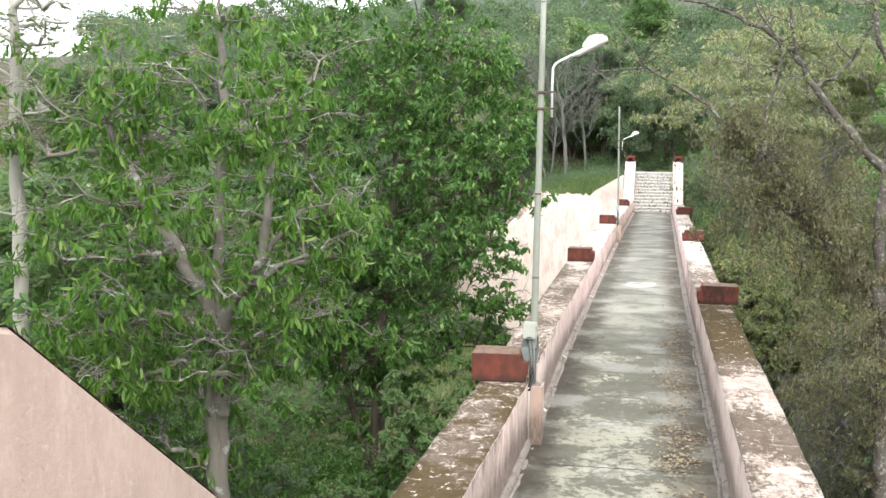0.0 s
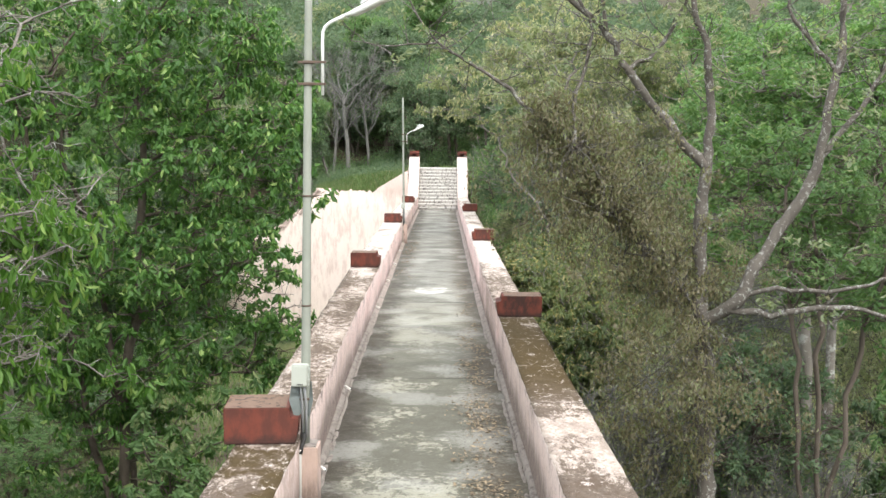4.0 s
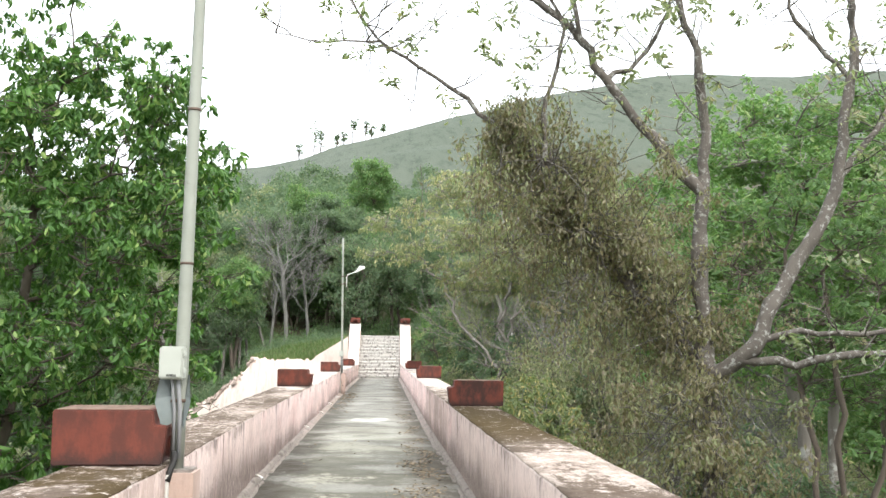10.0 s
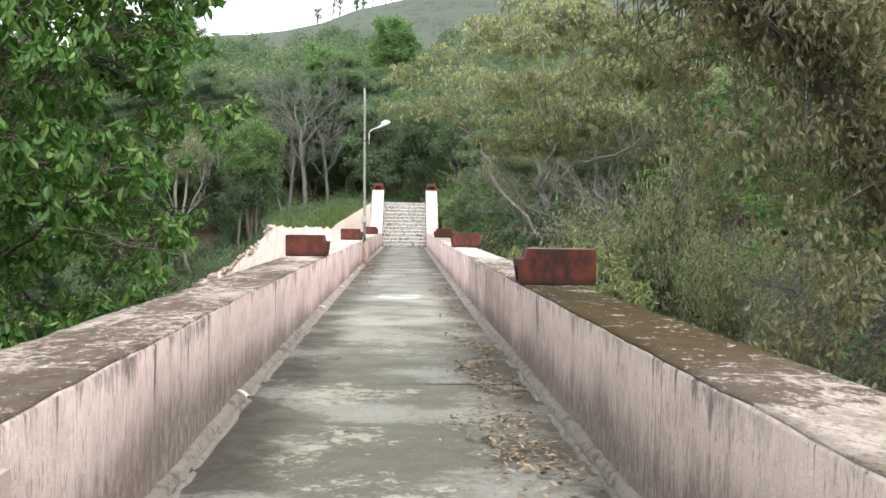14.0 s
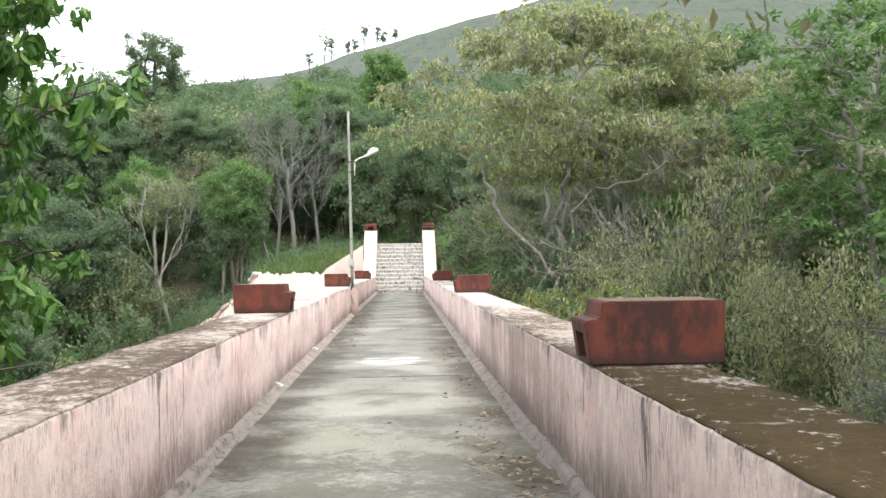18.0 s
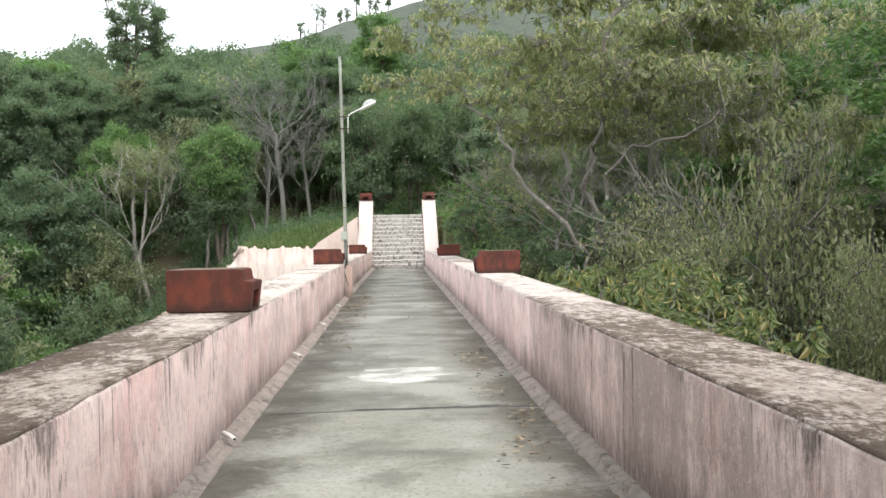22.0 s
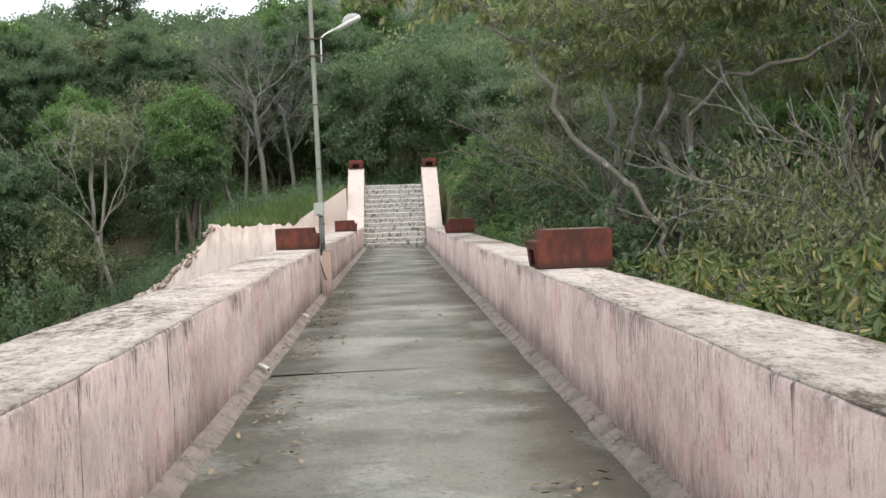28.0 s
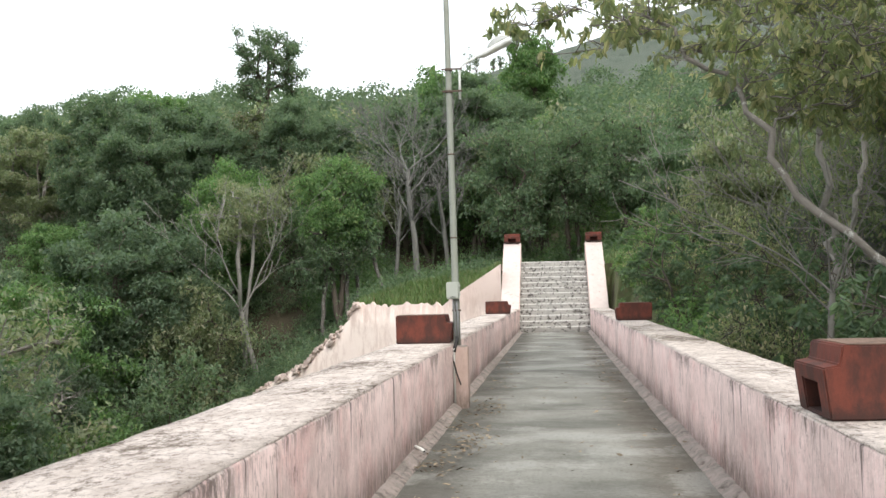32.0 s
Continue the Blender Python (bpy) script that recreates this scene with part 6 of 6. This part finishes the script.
for x, y in spots[:225]:
    k = rng.choice((0, 1, 1, 1, 2, 2, 3, 4))
    # the skyline of the wood climbs evenly with the slope
    s = min(rng.uniform(0.8, 1.3), (1.6 + rng.uniform(0.17, 0.22) * (y - 34) - lie(x, y)) / 11.4)
    if s < 0.45:
        continue
    m = pose(x, y, lie(x, y) - 0.1, 0, 0, rng.uniform(0, 360))
    c = KINDS[k] if k not in first_of else copy_thing(KINDS[k], m)
    first_of.add(k)
    c.matrix_basis = m @ Matrix.Diagonal((s * rng.uniform(0.9, 1.15), s * rng.uniform(0.9, 1.15), s, 1))

# thin trees stand out above the skyline of the wood
for k in range(16):
    x, y = -47 + 2.5 * k + rng.uniform(-1.2, 1.2), rng.uniform(122, 134)
    s = rng.uniform(0.55, 0.95)
    copy_thing(KINDS[4], pose(x, y, lie(x, y), 0, 0, rng.uniform(0, 360)) @ Matrix.Diagonal((s * 0.8, s * 0.8, s, 1)))


def far_woods(name, label, leaf, seed, many, span):
    """Tree tops beyond the ones that can be told apart: leafy mounds from one scatter."""
    n = np.random.RandomState(seed)
    pos = []
    r = random.Random(seed)
    for _ in range(many):
        y = r.uniform(*span)
        x = r.uniform(-0.62, 0.5) * (y - 5)
        z = lie(x, y)
        R = min(r.uniform(2.6, 4.2), (1.6 + r.uniform(0.18, 0.222) * (y - 34) - z) / 2.3)
        if R < 1.0:
            continue
        k = 1100
        d = n.normal(0, 1, (k, 3))
        d /= np.linalg.norm(d, axis=1)[:, None]
        d[:, 2] = np.abs(d[:, 2]) * 1.3 - 0.2
        lump = 1 + 0.22 * np.sin(d[:, :1] * 5 + x) * np.cos(d[:, 1:2] * 6 + y)
        pos.append(np.array([x, y, z + R * 1.25]) + d * R * lump * n.uniform(0.8, 1.04, (k, 1)))
    c = np.concatenate(pos)
    k = len(c)
    a, b = n.normal(0, 1, (k, 3)), n.normal(0, 1, (k, 3))
    a /= np.linalg.norm(a, axis=1)[:, None]
    b = np.cross(a, b)
    b /= np.linalg.norm(b, axis=1)[:, None]
    l = n.uniform(0.26, 0.52, (k, 1))
    v = np.stack([c, c + a * l * 0.5 + b * l * 0.35, c + a * l, c + a * l * 0.5 - b * l * 0.35], 1).reshape(-1, 3)
    ob = part(name, quads_mesh(name, v, np.arange(k * 4).reshape(-1, 4), leaf))
    tagged(ob, label, "woods", kind="stuff")


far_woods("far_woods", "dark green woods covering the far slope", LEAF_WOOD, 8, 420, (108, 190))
far_woods("bright_woods", "light green woods on the middle slope", LEAF_OLIVE, 9, 40, (112, 175))
for k, (x, h) in enumerate(((-35.5, 8), (-29.5, 15), (-27, 10), (-20.5, 6), (-18, 7), (-14, 12), (-9, 9), (-6.5, 6), (-2, 5))):
    tree("small windblown tree on the far ridge", 60 + k, gnd(x, 409), (0.4, 0, h * 0.6), (h * 0.26, h * 0.24, h * 0.42), BARK_DARK, LEAF_DARK, 14, 34, 0.55, 0.8, 2, 0.2, 0.3, 0.3, 0.5, 4, 3, group="ridge trees", hollow=0.05, stout=3.0)

# ---- undergrowth
G = "undergrowth"
BUSH = [
    shrub("leafy green undergrowth shrub with arching stems", 51, (0, 0, 0), (1.5, 1.5, 1.7), BARK_DARK, LEAF_GREEN, 4200, 0.12, 0.42, 0.7, group=G, stems=40, ring=True),
    shrub("dark green undergrowth shrub on the slope", 52, (0, 0, 0), (1.5, 1.5, 1.5), BARK_DARK, LEAF_DARK, 4600, 0.11, 0.42, 0.7, group=G, stems=40, ring=True),
    shrub("dry olive shrub with grey twigs", 53, (0, 0, 0), (1.3, 1.3, 1.8), BARK_LICHEN, LEAF_HAZED, 4400, 0.09, 0.45, 0.5, group=G, stems=70, twigs=5),
    shrub("yellowing large-leaved shrub beside the parapet", 54, (0, 0, 0), (1.25, 1.25, 2.3), BARK_GREY, LEAF_SHRUB, 3000, 0.18, 0.38, 1.6, group="yellow shrubs", stems=44, ring=True, twigs=3),
    shrub("bare grey brushwood with few leaves", 55, (0, 0, 0), (1.4, 1.4, 2.0), BARK_ASH, LEAF_HAZED, 900, 0.09, group=G, stems=150, twigs=8),
]
used = set()


def plant(k, x, y, s, up=0.0, tall=1.0):
    m = pose(x, y, lie(x, y) - 0.05 + up, 0, 0, rng.uniform(0, 360)) @ Matrix.Diagonal((s, s, s * tall, 1))
    c = BUSH[k] if k not in used else copy_thing(BUSH[k], m)
    used.add(k)
    c.matrix_basis = m


# yellow shrubs stand on the slope with their tops at the parapet's height
for y in np.arange(34.5, 46, 0.95):
    for x in (3.7, 5.2):
        xx, yy = x + rng.uniform(-0.4, 0.4), y + rng.uniform(-0.4, 0.4)
        s = rng.uniform(0.85, 1.15)
        plant(3, xx, yy, s, 0, min(1.2, (rng.uniform(0.5, 1.0) - lie(xx, yy)) / (2.35 * s)))
for _ in range(18):
    plant(rng.choice((2, 1, 1, 3)), rng.uniform(5, 13), rng.uniform(43.5, 56), rng.uniform(1.1, 1.7), 0, rng.uniform(1.0, 1.5))
for _ in range(210):
    side = rng.choice((-1, 1, 1))
    y = rng.uniform(12, 74)
    x = side * rng.uniform(3.6, 18)
    if side < 0 and (x > -12 and 27 < y < 70 or -15 < x and y > 68):
        continue
    if side > 0 and 30 < y < 47 and x < 6.5 or side > 0 and y < 22 and x < 9 and rng.random() < 0.8:
        continue
    k = rng.choice((0, 1, 2, 4, 4, 4, 4) if y < 30 else (0, 2, 2, 2, 4) if y < 50 else (0, 1, 1, 2, 4)) if side > 0 else rng.choice((0, 0, 1))
    if side > 0 and 40 < y < 60:
        k = (2, 1, 2, 3, 1)[k]
    s = rng.uniform(0.7, 1.5)
    top = rng.uniform(0.9, 1.4)
    if side > 0 and 20 < y < 50:
        top = rng.uniform(1.0, 2.0)
    plant(k, x, y, s, 0, top)


def thicket(name, label, leaf, seed, many, place, size, leaves=420):
    """Undergrowth too thick to tell apart: leafy mounds in one scatter."""
    n = np.random.RandomState(seed)
    r_ = random.Random(seed)
    pos = []
    while len(pos) < many:
        x, y, R = place(r_)
        if R <= 0:
            continue
        d = n.normal(0, 1, (leaves, 3))
        d /= np.linalg.norm(d, axis=1)[:, None]
        d[:, 2] = np.abs(d[:, 2]) * r_.uniform(0.9, 1.5)
        lump = 1 + 0.3 * np.sin(d[:, :1] * 6 + x) * np.cos(d[:, 1:2] * 7 + y)
        pos.append(np.array([x, y, lie(x, y)]) + d * R * lump * n.uniform(0.55, 1.08, (leaves, 1)))
    c_ = np.concatenate(pos)
    k = len(c_)
    a, e = n.normal(0, 1, (k, 3)) - np.array([0, 0, 0.5]), n.normal(0, 1, (k, 3)) + np.array([0, 0, 1.2])
    a /= np.linalg.norm(a, axis=1)[:, None]
    e = np.cross(a, e)
    e /= np.linalg.norm(e, axis=1)[:, None]
    l = n.uniform(0.6, 1.3, (k, 1)) * size
    v = np.stack([c_ - e * l * 0.22, c_ + e * l * 0.22, c_ + a * l], 1).reshape(-1, 3)
    ob = part(name, quads_mesh(name, v, np.arange(k * 3).reshape(-1, 3), leaf))
    tagged(ob, label, "undergrowth", kind="stuff")


def slope_right(r_):
    return r_.uniform(2.9, 15), r_.uniform(47, 93), r_.uniform(0.5, 1.1)


def wood_edge(r_):
    x, y = r_.uniform(-12, 12), r_.uniform(84, 100)
    return x, y, 0 if abs(x + 0.1) < 1.6 and y < 89 else r_.uniform(0.6, 1.5)


def valley_side(r_):
    x, y = r_.uniform(-27, -12.2), r_.uniform(60, 95)
    return x, y, 0 if x > -15.2 and y < 80 else r_.uniform(0.8, 1.7)


def bank_top(r_):
    x = r_.uniform(-15, -3)
    return x, wall_line(x) + r_.uniform(3.2, 13), r_.uniform(0.45, 1.1)


thicket("slope_thicket", "green weeds and bushes on the slope beside the far stair", LEAF_GREEN, 21, 270, slope_right, 0.15)
thicket("wood_thicket", "dark undergrowth at the edge of the wood", LEAF_DARK, 22, 150, wood_edge, 0.18)
thicket("valley_thicket", "dense bushes on the wooded valley side", LEAF_DARK, 23, 190, valley_side, 0.19)
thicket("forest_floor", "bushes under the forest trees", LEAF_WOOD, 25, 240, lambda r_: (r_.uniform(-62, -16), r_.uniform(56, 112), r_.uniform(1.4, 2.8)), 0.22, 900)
thicket("far_bank_bushes", "bushes between the trees of the far bank", LEAF_GREEN, 26, 90, lambda r_: (r_.uniform(-14, 22), r_.uniform(92, 112), r_.uniform(1.2, 2.4)), 0.2, 900)
thicket("near_left_thicket", "dense green bushes beneath the trees beside the walkway", LEAF_DEEP, 27, 75, lambda r_: (r_.uniform(-13, -3.4), r_.uniform(11, 29), r_.uniform(0.5, 1.3)), 0.13, 800)
def valley_floor(r_):
    x, y = r_.choice((-1, 1, 1)) * r_.uniform(3.2, 24), r_.uniform(4, 46)
    return x, y, 0 if -13 < x < 0 and y > 27 or abs(x) < 5 and y < 9 else r_.uniform(0.2, 0.75)


thicket("valley_floor_bushes", "low olive bushes and weeds scattered over the valley floor", LEAF_BUSH, 29, 260, valley_floor, 0.11, 300)
thicket("near_right_weeds", "dull weeds and low dry bushes under the lichened tree", LEAF_BUSH, 30, 170, lambda r_: (r_.uniform(2.6, 12), r_.uniform(11, 26), r_.uniform(0.15, 0.55)), 0.075, 420)
thicket("wall_end_thicket", "dark bushes where the abutment wall meets the slope", LEAF_DARK, 28, 70, lambda r_: (r_.uniform(-18, -11.5), r_.uniform(79, 88), r_.uniform(0.5, 1.2)), 0.15)
thicket("bank_thicket", "dark weeds and bushes under the trees of the bank", LEAF_DARK, 24, 130, bank_top, 0.14, 420)

# ---- grass
r = random.Random(9)
bank = []
while len(bank) < 16000:
    x, y = r.uniform(-10.5, -2.3), r.uniform(75.6, 90)
    if 0.1 < y - wall_line(x) < 4.5:
        bank.append((x, y, lie(x, y)))
blades("bank_grass", "tall fresh grass on the bank behind the abutment wall", bank, 0.36, GRASS, 3, 0.016)
right_bank = []
while len(right_bank) < 12000:
    x, y = r.uniform(2.2, 11), r.uniform(66, 92)
    right_bank.append((x, y, lie(x, y)))
blades("slope_grass", "tall grass and weeds beside the far stair", right_bank, 0.6, GRASS, 4, 0.015)
meadow = []
while len(meadow) < 26000:
    x, y = r.uniform(-15, -2.4), 10 + 66 * r.random() ** 0.8
    meadow.append((x, y, lie(x, y)))
while len(meadow) < 34000:
    x, y = r.uniform(2.4, 12), r.uniform(9, 30)
    meadow.append((x, y, lie(x, y)))
blades("meadow_grass", "short grass on the valley floor", meadow, 0.27, GRASS, 5, 0.02)
path_head = [(r.uniform(-2.6, 2.6), 81.2 + 9 * r.random(), 0) for _ in range(2500)]
blades("path_grass", "weeds where the path enters the wood", [(x, y, lie(x, y)) for x, y, _ in path_head], 0.3, GRASS, 6)


# ---------------------------------------------------------------- fallen leaves and small things on the walkway
def litter():
    n = np.random.RandomState(12)
    c = []
    for y0, y1, x0, x1, k in ((8.4, 16.5, 0.15, 1.15, 700), (14, 22, 0.3, 1.15, 900), (12, 26, 0.5, 1.12, 1900), (22, 36, 0.6, 1.08, 600), (8.2, 40, -1.2, 1.1, 110), (36, 48, -1.42, -0.75, 520), (44, 49.5, -1.42, -0.85, 330), (49, 60, -1.35, -0.9, 160), (52, 63, 0.65, 1.12, 160), (36, 60, 0.5, 1.1, 130), (40, 60, -1.2, 1.0, 90), (60, 73, -1.3, 1.2, 120)):
        for _ in range(k):
            u = n.random_sample()
            c.append((x0 + (x1 - x0) * n.beta(2, 2), y0 + (y1 - y0) * u, 0.012 + 0.012 * n.random_sample()))
    c = np.array(c)
    c[:, 0] += 0.12 * np.sin(c[:, 1] * 2.1)
    keep_ = np.sin(c[:, 1] * 1.7) + np.sin(c[:, 1] * 4.3 + 1) + n.normal(0, 0.9, len(c)) > -0.5
    c = c[keep_]
    k = len(c)
    a = n.uniform(0, 2 * np.pi, k)
    d = np.stack([np.cos(a), np.sin(a), n.normal(0, 0.12, k)], 1)
    e = np.stack([-np.sin(a), np.cos(a), n.normal(0, 0.2, k)], 1)
    l = n.uniform(0.03, 0.09, (k, 1)) * np.clip(2.1 - c[:, 1:2] / 14, 1.0, 1.3)
    w = l * n.uniform(0.24, 0.42, (k, 1))
    up = np.array([0, 0, 1.0])
    curl = n.uniform(0.1, 0.42, (k, 1)) * l
    tail, tip = c - d * l * 0.5 + up * curl, c + d * l * 0.5 + up * curl * 0.8
    v = np.stack([tail, c - d * l * 0.1 + e * w * 0.55 + up * curl, c + d * l * 0.22 + e * w * 0.42 + up * curl * 0.7, tip, c + d * l * 0.22 - e * w * 0.42 + up * curl * 0.5, c - d * l * 0.1 - e * w * 0.55 + up * curl * 1.1], 1).reshape(-1, 3)
    i = np.arange(k)[:, None] * 6
    ob = part("fallen_leaves", quads_mesh("fallen_leaves", v, np.concatenate([i + [0, 1, 2, 3], i + [0, 3, 4, 5]], 1).reshape(-1, 4), LITTER))
    tagged(ob, "dry brown fallen leaves scattered on the concrete walkway", "leaf litter", kind="stuff")


def litter_material():
    m = Mat("dry_leaves", 0.8)
    base = m.mix(m.island(), (0.055, 0.042, 0.03), (0.36, 0.285, 0.185))
    return m.done(base)


LITTER = litter_material()
litter()


def weep_pipe(y):
    x = left_in(y) + 0.06
    t = thing("weep_pipe", "short white plastic drain pipe poking out of the kerb", "drain pipe", "drain pipes along the kerb", m=pose(x, y, 0.09, 0, 0, -12))
    part("pipe", tube("pipe", [(-0.03, 0, 0.02), (0.05, -0.04, 0.0), (0.09, -0.075, -0.015)], 0.019, PVC, 10), t)
    part("mouth", tube("mouth", [(0.089, -0.074, -0.0145), (0.0905, -0.0755, -0.0155)], 0.014, BLACK, 10), t)


for y in (16.9, 21.2, 30.0, 35.3, 39.9, 44.7):
    weep_pipe(y)
